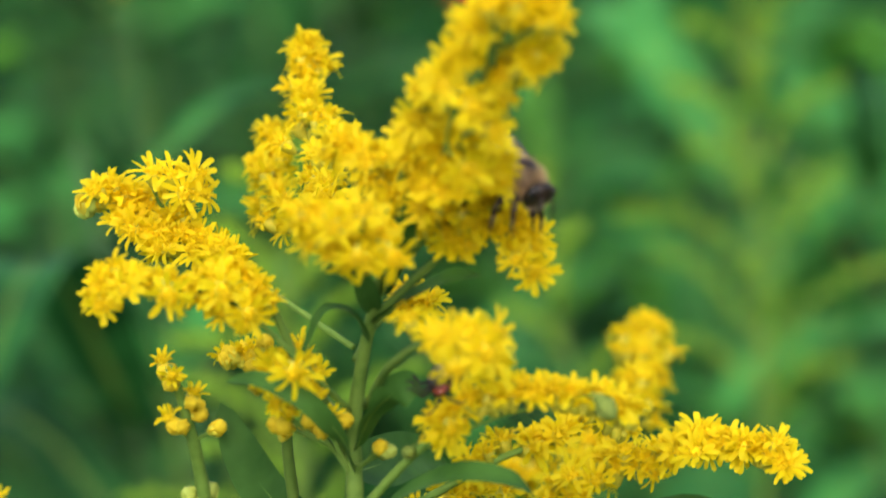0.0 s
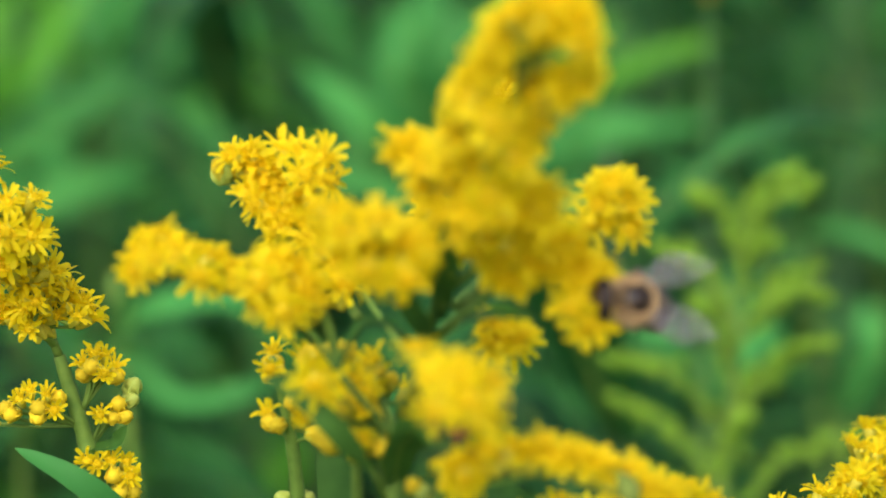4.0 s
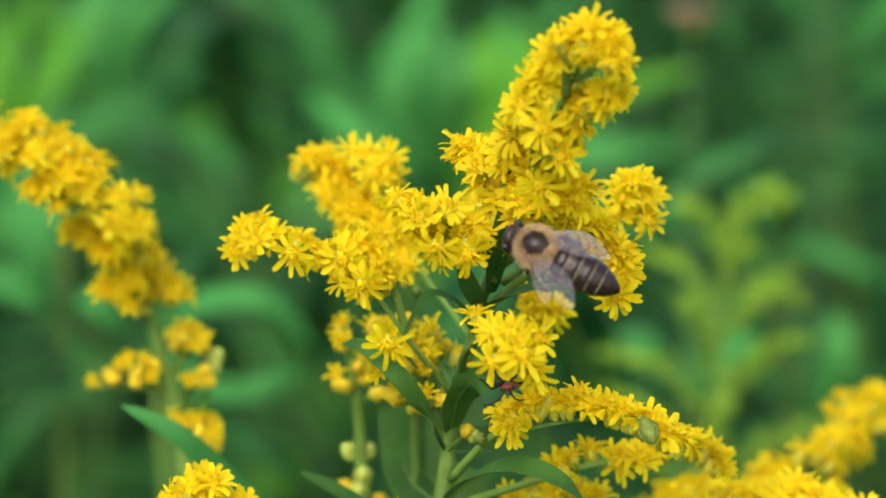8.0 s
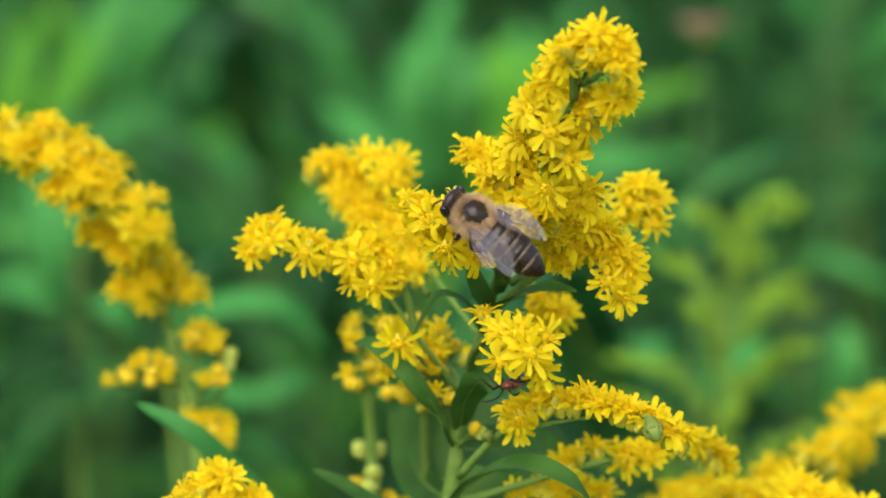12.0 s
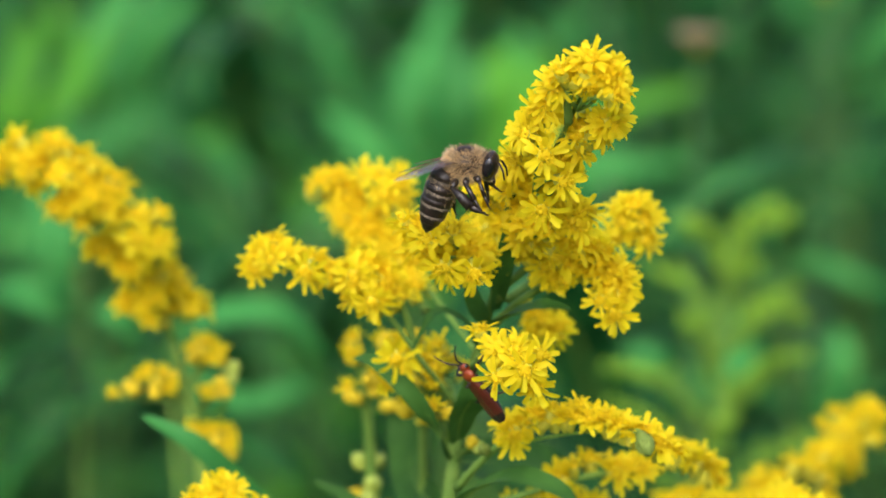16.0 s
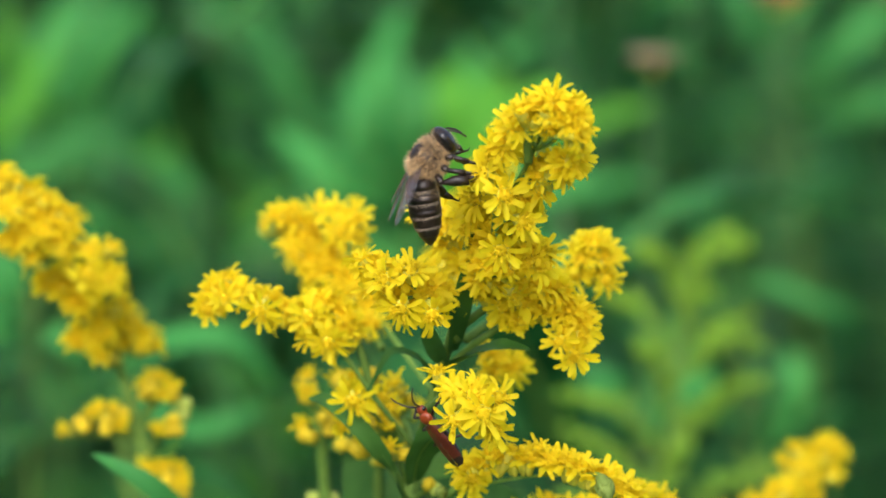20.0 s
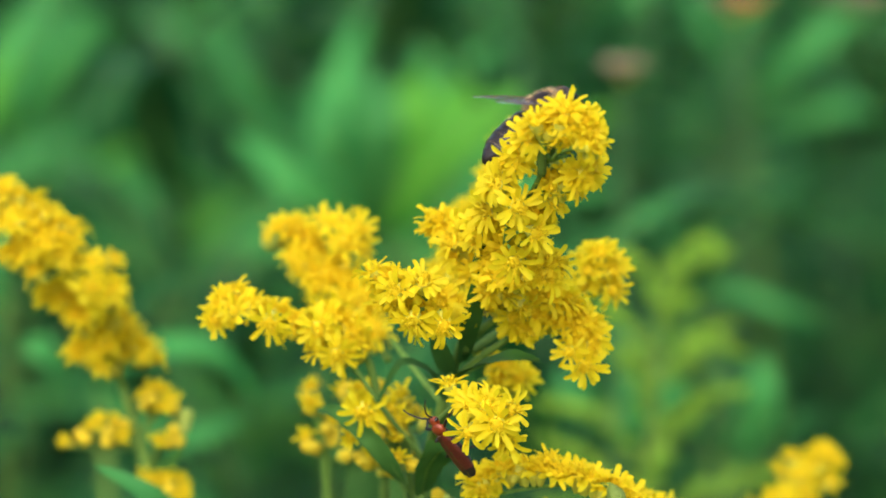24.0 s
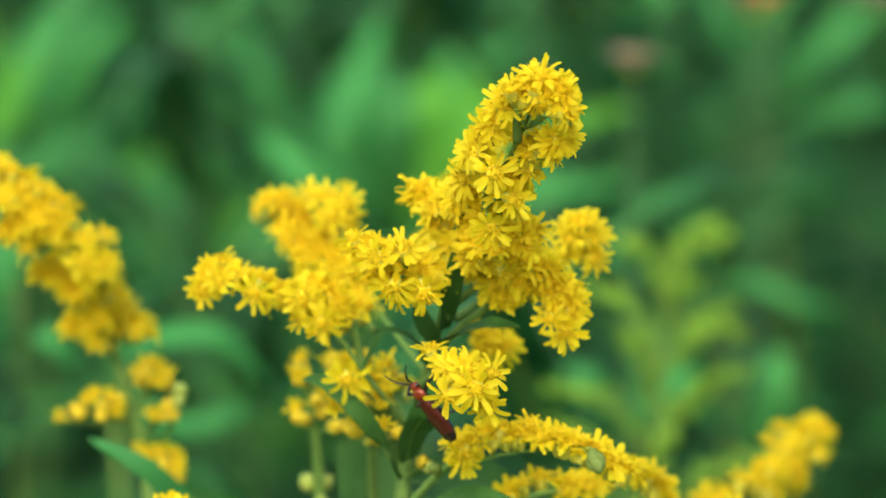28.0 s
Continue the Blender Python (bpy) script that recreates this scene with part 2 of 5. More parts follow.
# ---- flower heads: shared meshes ----
def flower_mesh(name, seed, lift, rays, size=1.0, ray_len=2.0):
    """One head: green cup, upright disc florets with pointed lobes, a ring of blunt rays. lift: how far the rays stand up (degrees)."""
    r = random.Random(seed)
    M = Mesh()
    M.lathe([(0, 0.3), (0.4, 0.52), (1.4, 0.82), (2.3, 0.95), (2.55, 0.75)], 7, slot=2)
    M.lathe([(2.3, 0.8), (2.75, 0.7), (2.95, 0.3)], 6, slot=1)
    for k in range(9):
        a, q = k * 2.4, 0.78 * math.sqrt((k + 0.5) / 9)
        base = Vector((q * math.cos(a), q * math.sin(a), 2.5))
        way = (Vector((math.cos(a) * q * 0.9, math.sin(a) * q * 0.9, 1)) + Vector((r.uniform(-.3, .3), r.uniform(-.3, .3), 0))).normalized()
        h = r.uniform(0.45, 1.15)
        top = base + way * h
        M.tube([base, base + way * h * 0.6, top], [0.09, 0.13, 0.2], 5, slot=1, cap=False)
        u = way.orthogonal().normalized()
        v = way.cross(u)
        for j in range(5):
            c = 1.2566 * j + r.random()
            o = u * math.cos(c) + v * math.sin(c)
            w = (v * math.cos(c) - u * math.sin(c)) * 0.1
            M.add([top + o * 0.12 - w, top + o * 0.12 + w, top + o * 0.42 + way * r.uniform(0.1, 0.4)], [(0, 1, 2)], 1)
    for k in range(rays):
        a = 2 * math.pi * (k + r.uniform(-.38, .38)) / rays
        e = radians(lift + r.uniform(-22, 22))
        out = Vector((math.cos(a), math.sin(a), 0))
        side = Vector((-math.sin(a), math.cos(a), 0))
        L, w = ray_len * r.uniform(0.7, 1.12), 0.32 * r.uniform(0.82, 1.18)
        twist, curl = r.uniform(-0.5, 0.5), radians(r.uniform(5, 50))
        verts = []
        for j, (s, ww) in enumerate(((0, 0.5), (0.35, 0.85), (0.7, 1.0), (0.9, 0.88), (1.0, 0.45))):
            ee = e - s * curl
            p = out * (0.66 + L * s * math.cos(ee)) + Vector((0, 0, 2.45 + L * s * math.sin(ee)))
            sd = side * math.cos(twist * s) + Vector((0, 0, 1)) * math.sin(twist * s)
            verts += [p - sd * w * ww, p - (Vector((0, 0, 1)) * math.cos(ee) - out * math.sin(ee)) * 0.09, p + sd * w * ww]
        faces = []
        for j in range(4):
            for c in range(2):
                i = j * 3 + c
                faces.append((i, i + 1, i + 4, i + 3))
        M.add(verts, faces, 0)
    M.v = [v * size * MM * 0.8 for v in M.v]
    return M.build(name, [RAY, DISC, CUP])


def bud_mesh(name, seed, open_tip, mat):
    r = random.Random(seed)
    M = Mesh()
    M.lathe([(0, 0.3), (0.5, 0.7), (1.3, 1.0), (1.9, 1.0)], 8, slot=1)
    M.lathe([(1.85, 0.96), (2.5, 0.85 + 0.2 * open_tip), (3.0, 0.5 + 0.4 * open_tip), (3.25, 0.12 + 0.3 * open_tip)], 8, slot=0)
    for k in range(7):
        a = k * 0.9 + r.random()
        b0 = Vector((0.85 * math.cos(a), 0.85 * math.sin(a), 1.0))
        b1 = Vector(((0.75 + 0.3 * open_tip) * math.cos(a), (0.75 + 0.3 * open_tip) * math.sin(a), 2.7))
        M.tube([b0, (b0 + b1) * 0.5 + Vector((0.15 * math.cos(a), 0.15 * math.sin(a), 0)), b1 + Vector((0, 0, 0.3 * open_tip))], [0.18, 0.2, 0.08], 5, slot=0)
    M.v = [v * MM * 0.66 for v in M.v]
    return M.build(name, [mat, mat if mat in (GREENBUD, DULL, PALE) else CUP])


OPEN = [flower_mesh("flower_head", 11 + i, (38, 50, 58, 28, 64, 44, 34, 54)[i], (12, 13, 11, 13, 12, 13, 11, 14)[i], (0.97, 1.02, 0.93, 1.0, 0.93, 1.04, 0.95, 1.0)[i], 2.25) for i in range(8)]
HALF = [flower_mesh("flower_head", 31 + i, (66, 76, 70)[i], 9, 0.88, 1.9) for i in range(3)]
BUDS = [bud_mesh("flower_bud", 41, 0.6, BUD), bud_mesh("flower_bud", 42, 0.1, BUD)]
PALES = [bud_mesh("flower_bud", 43, 0.0, PALE), bud_mesh("flower_bud", 44, 0.0, PALE)]
DULLS = [bud_mesh("flower_bud", 47, 0.0, DULL)]
GREENS = [bud_mesh("flower_bud", 45, 0.1, GREENBUD), bud_mesh("flower_bud", 46, 0.3, GREENBUD)]
KINDS = {"g": GREENS, "d": DULLS, "o": OPEN, "h": HALF, "b": BUDS, "p": PALES}


def plant(name, base, label, category="flower", group=""):
    e = new(name)
    e.location = base
    e.empty_display_size = 0.02
    return tagged(e, label, category, group)


def stem(pl, pts, r0, r1, n=24, sides=10, name="stem"):
    b = pl.location
    line = spline(pts, n)
    M = Mesh()
    M.tube([p - b for p in line], [(r0 + (r1 - r0) * i / (n - 1)) * (1 + 0.05 * math.sin(i * 2.1)) for i in range(n)], sides)
    return part(name, M.build(name, [STEM]), pl)


def aim(way, spin):
    return Vector(way).to_track_quat("Z", "Y").to_matrix().to_4x4() @ Matrix.Rotation(spin, 4, "Z")


def raceme(pl, pts, n, r, kinds="ooooh", up=(0, -0.45, 1), ends=(0.7, 0.6), start=0.12, thick=0.46, seed=0, size=1.0, secund=0.5,
           pale_tip=0):
    """A flowering side branch: a thin axis with short stalks, and a head at the end of each."""
    b = pl.location
    g = random.Random(seed * 77 + n)
    n = round(n * 1.28)
    lump = g.uniform(0, 6.28)
    line = spline(pts, 30)
    M = Mesh()
    M.tube([p - b for p in line], [(thick * (1 - 0.6 * i / 29)) * MM for i in range(30)], 7)
    up = Vector(up).normalized()
    heads = []
    for i in range(n):
        s = start + (1 - start) * (i + g.uniform(-0.4, 0.4)) / max(n - 1, 1)
        s = min(max(s, 0), 1)
        k = min(int(s * 29), 28)
        p = line[k].lerp(line[k + 1], s * 29 - k)
        d = (line[k + 1] - line[k]).normalized()
        side = (up - d * up.dot(d)).normalized()
        other = d.cross(side)
        a = g.gauss(0, 1) * (1.9 - 1.1 * secund) + (math.pi if g.random() > 0.5 + 0.5 * secund else 0) * 0.6
        radial = side * math.cos(a) + other * math.sin(a)
        taper = ends[0] + (1 - ends[0]) * min(s / 0.35, 1) if s < 0.35 else 1 - (1 - ends[1]) * max((s - 0.6) / 0.4, 0)
        rr = max(r * 0.83 * taper * g.uniform(0.45, 1.18) * (1 + 0.2 * math.sin(lump + s * 19)) - 3.0 * size, -0.6) * MM
        way = (radial * 0.75 + d * g.uniform(-0.1, 0.6) + up * g.uniform(0.2, 0.9) + Vector((0, 0, g.uniform(0.0, 0.8))) + Vector((g.uniform(-.4, .4), g.uniform(-.4, .4), g.uniform(-.4, .4)))).normalized()
        q = p + radial * rr - (way * 0.4 + up * 0.45) * MM
        M.tube([p - b, (p + q) / 2 - b, q - b + way * 0.3 * MM], [0.22 * MM, 0.18 * MM, 0.3 * MM], 5, cap=False)
        kind = g.choice(kinds)
        if pale_tip and s > 1 - pale_tip:
            kind = g.choice("ppb")
        heads.append((kind, q, way, g.uniform(0, 6.28), size * g.uniform(0.85, 1.1)))
    br = part("raceme", M.build("raceme", [AXIS]), pl)
    for kind, q, way, spin, sz in heads:
        me = g.choice(KINDS[kind])
        part("flower_head" if kind in "oh" else "flower_bud", me, br, m=Matrix.Translation(q - b) @ aim(way, spin) @ Matrix.Scale(sz, 4))
    return br


def sprig(pl, root, heads):
    """A short stalk that forks to single heads: place, the way it faces, kind, size."""
    b = pl.location
    g = random.Random(len(heads) * 13 + int(abs(root[0]) * 1e5))
    M = Mesh()
    for q, way, kind, size in heads:
        q, way = Vector(q), Vector(way).normalized()
        foot = q - way * 2.4 * size * MM
        M.tube(spline([Vector(root) - b, (Vector(root) * 0.4 + foot * 0.6) - b - way * 0.6 * MM, foot - b], 8), [0.24 * MM, 0.22 * MM, 0.2 * MM, 0.19 * MM, 0.18 * MM, 0.18 * MM, 0.2 * MM, 0.27 * MM], 6)
    br = part("raceme", M.build("raceme", [STEM]), pl)
    for q, way, kind, size in heads:
        way = Vector(way).normalized()
        part("flower_head" if kind in "oh" else "flower_bud", g.choice(KINDS[kind]), br,
             m=Matrix.Translation(Vector(q) - way * 2.4 * size * MM - b) @ aim(way, g.uniform(0, 6.28)) @ Matrix.Scale(size, 4))
    return br


def leaf_mesh(name, pts, width, mat, face=(0, -0.5, 1), fold=0.25, n=12, wave=0.0):
    """A lance-shaped leaf along pts: a folded blade with thickness, and a raised midrib below."""
    line = spline(pts, n)
    M = Mesh()
    face = Vector(face).normalized()
    cross = (-1, -0.5, 0, 0.5, 1)
    verts, faces = [], []
    for i, p in enumerate(line):
        s = i / (n - 1)
        d = (line[min(i + 1, n - 1)] - line[max(i - 1, 0)]).normalized()
        side = d.cross(face).normalized()
        nor = side.cross(d).normalized()
        w = width * 0.5 * (0.12 + 1.32 * (s + 0.02) ** 0.55 * (1 - s) ** 0.85) if s < 0.999 else width * 0.01
        for c in cross:
            lift = abs(c) * fold * w + wave * w * math.sin(s * 9 + (1.5 if c > 0 else 0)) * abs(c)
            verts.append(p + side * (c * w) + nor * lift)
    k = len(verts)
    for i in range(n - 1):
        for c in range(4):
            q = i * 5 + c
            faces.append((q, q + 1, q + 6, q + 5))
    M.add(verts, faces, 0)
    M.tube([p - face * 0.12 * MM * 2 for p in line], [width * 0.035 * (1 - 0.8 * i / (n - 1)) for i in range(n)], 5, slot=1)
    return M.build(name, [mat, STEM])


def leaf(pl, pts, width, mat=None, face=(0, -0.5, 1), fold=0.25, wave=0.05):
    b = pl.location
    return part("leaf", leaf_mesh("leaf", [Vector(p) - b for p in pts], width * MM, mat or LEAF, face, fold, 14, wave), pl)


# ---- ground ----
def ground():
    M = Mesh()
    g = random.Random(3)
    n, span = 60, 60.0
    xs = [(-1 if i < 0 else 1) * span * abs(i / (n / 2)) ** 3 for i in range(-n // 2, n // 2 + 1)]
    verts = [Vector((x, y, 0.015 * noise.noise(Vector((x * 3, y * 3, 0))))) for y in xs for x in xs]
    k = len(xs)
    M.add(verts, [(j * k + i, j * k + i + 1, (j + 1) * k + i + 1, (j + 1) * k + i) for j in range(k - 1) for i in range(k - 1)])
    ob = new("ground", M.build("ground", [SOIL]))
    tagged(ob, "dark mossy soil below the dense herbs", "ground", kind="structure")


ground()

# ---- the flowering goldenrod with the insects ----
gold = plant("goldenrod", (-0.03, 0.0, 0.0), "tall goldenrod in full yellow bloom with arching flower branches", "wildflower", "goldenrods")
stem(gold, [(-0.03, 0.0, 0.0), (-0.026, -0.01, 0.5), (-0.008, -0.03, 0.9), (-0.0008, -0.0334, 0.9774), (0.0003, -0.0319, 0.9845), (0.0010, -0.0318, 0.9897), (0.0021, -0.0327, 0.9951), (0.0037, -0.0354, 1.0020), (0.0056, -0.0399, 1.0096), (0.0084, -0.0492, 1.0185), (0.0111, -0.0587, 1.0267), (0.0127, -0.0619, 1.0310)], 1.25 * MM, 0.12 * MM, 60)
# top spire
raceme(gold, [(0.0065, -0.0407, 1.0104), (0.0077, -0.0467, 1.0159), (0.0099, -0.0520, 1.0198), (0.0113, -0.0546, 1.0220)], 34, 4.0, seed=1, up=(0.1, -0.9, 0.5), secund=0.4)
raceme(gold, [(0.0056, -0.0449, 1.0150), (0.0070, -0.0515, 1.0223), (0.0088, -0.0584, 1.0278), (0.0101, -0.0618, 1.0308)], 25, 3.0, seed=2, up=(-0.5, -0.7, 0.5), secund=0.4)
raceme(gold, [(0.0110, -0.0597, 1.0267), (0.0110, -0.0620, 1.0297), (0.0123, -0.0636, 1.0320), (0.0142, -0.0646, 1.0319), (0.0154, -0.0640, 1.0298)], 26, 3.2, seed=3, up=(0.1, -0.4, 0.9), secund=0.5, start=0.35)
raceme(gold, [(0.0094, -0.0523, 1.0186), (0.0115, -0.0555, 1.0226), (0.0133, -0.0590, 1.0252), (0.0149, -0.0607, 1.0268)], 16, 2.8, seed=26, up=(0.45, -0.8, 0.35), secund=0.5)
sprig(gold, (0.0110, -0.0582, 1.0244), [((0.0116, -0.0577, 1.0264), (0, -1, 0.4), "h", 1.0), ((0.0129, -0.0583, 1.0279), (0.2, -0.8, 0.5), "p", 1.1), ((0.0134, -0.0586, 1.0270), (0.3, -0.9, 0.2), "h", 1.0)])
raceme(gold, [(0.0065, -0.0399, 1.0096), (0.0051, -0.0409, 1.0145), (0.0035, -0.0403, 1.0171), (0.0015, -0.0382, 1.0173)], 20, 4.2, seed=4, up=(-0.4, -0.5, 0.8))
# hidden rear spire
raceme(gold, [(0.0047, -0.0248, 1.0036), (0.0045, -0.0024, 1.0030), (0.0052, 0.0102, 1.0048), (0.0069, 0.0151, 1.0083)], 28, 5.0, seed=29, start=0.3, up=(-0.2, -0.5, 0.8), secund=0.2)
raceme(gold, [(0.0042, -0.0307, 1.0049), (0.0055, -0.0180, 1.0068), (0.0078, -0.0030, 1.0098), (0.0105, 0.0101, 1.0136), (0.0120, 0.0148, 1.0169)], 58, 5.0, seed=5, up=(-0.2, -0.5, 0.8), secund=0.3)
# front cluster beside the stem
raceme(gold, [(0.0052, -0.0395, 1.0068), (0.0024, -0.0438, 1.0104), (-0.0007, -0.0474, 1.0128), (-0.0036, -0.0473, 1.0133)], 28, 5.0, seed=6, start=0.3, up=(-0.1, -0.75, 0.75))
raceme(gold, [(0.0049, -0.0388, 1.0050), (0.0033, -0.0430, 1.0092), (0.0008, -0.0457, 1.0109), (-0.0013, -0.0479, 1.0102)], 12, 4.4, seed=7, start=0.45, up=(0, -0.9, 0.4))
raceme(gold, [(0.0062, -0.0416, 1.0111), (0.0077, -0.0473, 1.0133), (0.0105, -0.0510, 1.0151), (0.0128, -0.0507, 1.0162)], 20, 4.6, seed=8, up=(0.1, -0.9, 0.5))
# right shoulder with the hanging end
raceme(gold, [(0.0041, -0.0355, 1.0014), (0.0079, -0.0397, 1.0057), (0.0121, -0.0421, 1.0086), (0.0156, -0.0422, 1.0085), (0.0172, -0.0415, 1.0069)], 30, 4.1, seed=9, up=(0.05, -0.5, 0.9), start=0.38)
raceme(gold, [(0.0057, -0.0395, 1.0068), (0.0086, -0.0419, 1.0095), (0.0120, -0.0436, 1.0112), (0.0147, -0.0428, 1.0102)], 20, 4.1, seed=10, start=0.3, up=(0, -0.7, 0.8))
# rear right tuft
raceme(gold, [(0.0058, -0.0349, 1.0041), (0.0120, -0.0281, 1.0072), (0.0164, -0.0236, 1.0091), (0.0189, -0.0233, 1.0105), (0.0202, -0.0234, 1.0102)], 6, 4.6, seed=11, start=0.6)
sprig(gold, (0.0169, -0.0246, 1.0093), [((0.0193, -0.0269, 1.0127), (0.2, -0.4, 1), "o", 1.1), ((0.0205, -0.0273, 1.0110), (0.7, -0.5, 0.5), "o", 1.1), ((0.0176, -0.0283, 1.0112), (0, -0.9, 0.5), "o", 1.0), ((0.0204, -0.0278, 1.0088), (0.6, -0.7, 0.2), "o", 1.0), ((0.0186, -0.0275, 1.0128), (-0.2, -0.4, 1), "o", 1.0), ((0.0170, -0.0272, 1.0092), (-0.3, -0.9, 0.3), "o", 1.0)])
# rear left branch ending in pale buds
raceme(gold, [(0.0029, -0.0283, 0.9969), (-0.0014, -0.0193, 1.0006), (-0.0055, -0.0104, 1.0041), (-0.0092, -0.0034, 1.0074), (-0.0128, -0.0009, 1.0091), (-0.0155, -0.0001, 1.0084)], 44, 4.1, seed=12, start=0.3, thick=0.32, pale_tip=0.17)
raceme(gold, [(-0.0025, -0.0195, 0.9995), (-0.0055, -0.0127, 1.0028), (-0.0085, -0.0071, 1.0052), (-0.0125, -0.0027, 1.0064)], 26, 4.2, seed=28, start=0.1)
sprig(gold, (-0.0085, -0.0055, 1.0079), [((-0.0076, -0.0087, 1.0122), (0.1, -0.5, 1), "o", 1.1), ((-0.0055, -0.0098, 1.0118), (0.5, -0.6, 0.8), "o", 1.1), ((-0.0093, -0.0076, 1.0124), (0, -0.5, 1), "o", 1.05), ((-0.0049, -0.0102, 1.0097), (0.6, -0.8, 0.2), "o", 1.1), ((-0.0072, -0.0111, 1.0102), (0.1, -1, 0.2), "o", 1.1)])
# long left branch
raceme(gold, [(0.0009, -0.0323, 0.9922), (-0.0030, -0.0342, 0.9977), (-0.0068, -0.0342, 1.0028), (-0.0118, -0.0326, 1.0056), (-0.0161, -0.0312, 1.0072), (-0.0190, -0.0311, 1.0076), (-0.0198, -0.0323, 1.0066)], 46, 3.4, seed=13, start=0.33, thick=0.32, ends=(0.9, 0.5), size=0.92)
raceme(gold, [(-0.0035, -0.0331, 0.9981), (-0.0052, -0.0330, 1.0037), (-0.0074, -0.0315, 1.0059), (-0.0091, -0.0303, 1.0065)], 16, 4.2, seed=14, start=0.3)
# single flower and buds below it
raceme(gold, [(0.0003, -0.0316, 0.9908), (-0.0030, -0.0297, 0.9949), (-0.0047, -0.0302, 0.9974), (-0.0052, -0.0313, 0.9969)], 5, 3.6, seed=15, start=0.8, up=(0, -1, 0.2), kinds="o")
raceme(gold, [(0.0009, -0.0297, 0.9903), (-0.0008, -0.0210, 0.9928), (-0.0037, -0.0184, 0.9951), (-0.0071, -0.0183, 0.9957)], 26, 4.8, kinds="hbb", seed=16, start=0.3)
raceme(gold, [(-0.0027, -0.0156, 0.9697), (-0.0027, -0.0177, 0.9794), (-0.0028, -0.0200, 0.9878), (-0.0022, -0.0229, 0.9933), (-0.0008, -0.0243, 0.9965)], 10, 4.2, kinds="bbh", thick=0.75, seed=18, start=0.5, secund=0.0)
stem(gold, [(-0.0054, -0.0120, 0.9415), (-0.0082, -0.0060, 0.9650), (-0.0087, -0.0040, 0.9733), (-0.0088, -0.0040, 0.9796), (-0.0092, -0.0050, 0.9849), (-0.0099, -0.0060, 0.9895), (-0.0107, -0.0070, 0.9928)], 0.95 * MM, 0.42 * MM, 26, 8)
sprig(gold, (-0.0102, -0.0060, 0.9901), [((-0.0108, -0.0040, 0.9932), (0, -0.4, 1), "h", 0.95), ((-0.0117, -0.0060, 0.9927), (-0.6, -0.5, 0.6), "b", 1.1), ((-0.0098, -0.0060, 0.9928), (0.5, -0.5, 0.7), "b", 1.1), ((-0.0108, -0.0090, 0.9924), (0, -1, 0.2), "h", 0.95), ((-0.0114, -0.0080, 0.9912), (-0.5, -0.8, 0.1), "b", 1.1), ((-0.0096, -0.0080, 0.9919), (0.5, -0.8, 0.2), "b", 1)])
sprig(gold, (-0.0093, -0.0050, 0.9858), [((-0.0082, -0.0050, 0.9896), (0.3, -0.5, 0.8), "h", 0.95), ((-0.0090, -0.0080, 0.9890), (0, -1, 0.2), "b", 1.15), ((-0.0074, -0.0060, 0.9883), (0.7, -0.6, 0.3), "b", 1.1), ((-0.0077, -0.0070, 0.9873), (0.5, -0.8, 0), "b", 1.1)])
sprig(gold, (-0.0091, -0.0050, 0.9843), [((-0.0119, -0.0070, 0.9874), (-0.7, -0.5, 0.5), "b", 1.2), ((-0.0107, -0.0080, 0.9870), (-0.3, -0.9, 0.3), "b", 1.15), ((-0.0115, -0.0060, 0.9880), (-0.4, -0.5, 0.8), "h", 0.9), ((-0.0061, -0.0080, 0.9864), (0.6, -0.7, 0.4), "b", 1.15)])
sprig(gold, (-0.0088, -0.0040, 0.9765), [((-0.0109, -0.0040, 0.9796), (-0.6, -0.5, 0.7), "p", 1.4), ((-0.0072, -0.0040, 0.9796), (0.6, -0.5, 0.7), "p", 1.4), ((-0.0083, -0.0070, 0.9774), (0.1, -0.8, 0.5), "p", 1.5), ((-0.0091, -0.0070, 0.9753), (-0.2, -0.9, 0.4), "p", 1.4)])
sprig(gold, (-0.0087, -0.0040, 0.9721), [((-0.0116, -0.0050, 0.9754), (-0.7, -0.5, 0.5), "b", 1.25), ((-0.0103, -0.0070, 0.9753), (-0.2, -0.9, 0.4), "b", 1.15), ((-0.0061, -0.0050, 0.9741), (0.6, -0.6, 0.5), "b", 1.1)])
sprig(gold, (0.0006, -0.0330, 0.9873), [((0.0031, -0.0360, 0.9890), (0.2, -0.9, 0.4), "d", 0.95), ((-0.0014, -0.0260, 0.9933), (-0.2, -0.8, 0.6), "b", 1.2), ((0.0003, -0.0260, 0.9909), (0, -1, 0.3), "b", 1.1), ((-0.0022, -0.0260, 0.9896), (-0.3, -0.9, 0.2), "b", 1.1)])
sprig(gold, (0.0050, -0.0400, 0.9897), [((0.0065, -0.0440, 0.9917), (-0.1, -1, 0.2), "h", 1), ((0.0074, -0.0430, 0.9909), (0.3, -0.9, -0.1), "b", 1.1), ((0.0049, -0.0420, 0.9910), (-0.4, -0.8, 0.3), "b", 1)])
sprig(gold, (0.0002, -0.0310, 0.9880), [((-0.0053, -0.0300, 0.9916), (-0.5, -0.8, 0.4), "b", 1.30), ((-0.0044, -0.0310, 0.9932), (-0.2, -0.8, 0.7), "h", 0.95), ((-0.0062, -0.0290, 0.9918), (-0.7, -0.6, 0.4), "b", 1.20), ((0.0002, -0.0360, 0.9925), (0.3, -0.9, 0.2), "b", 1.10)])
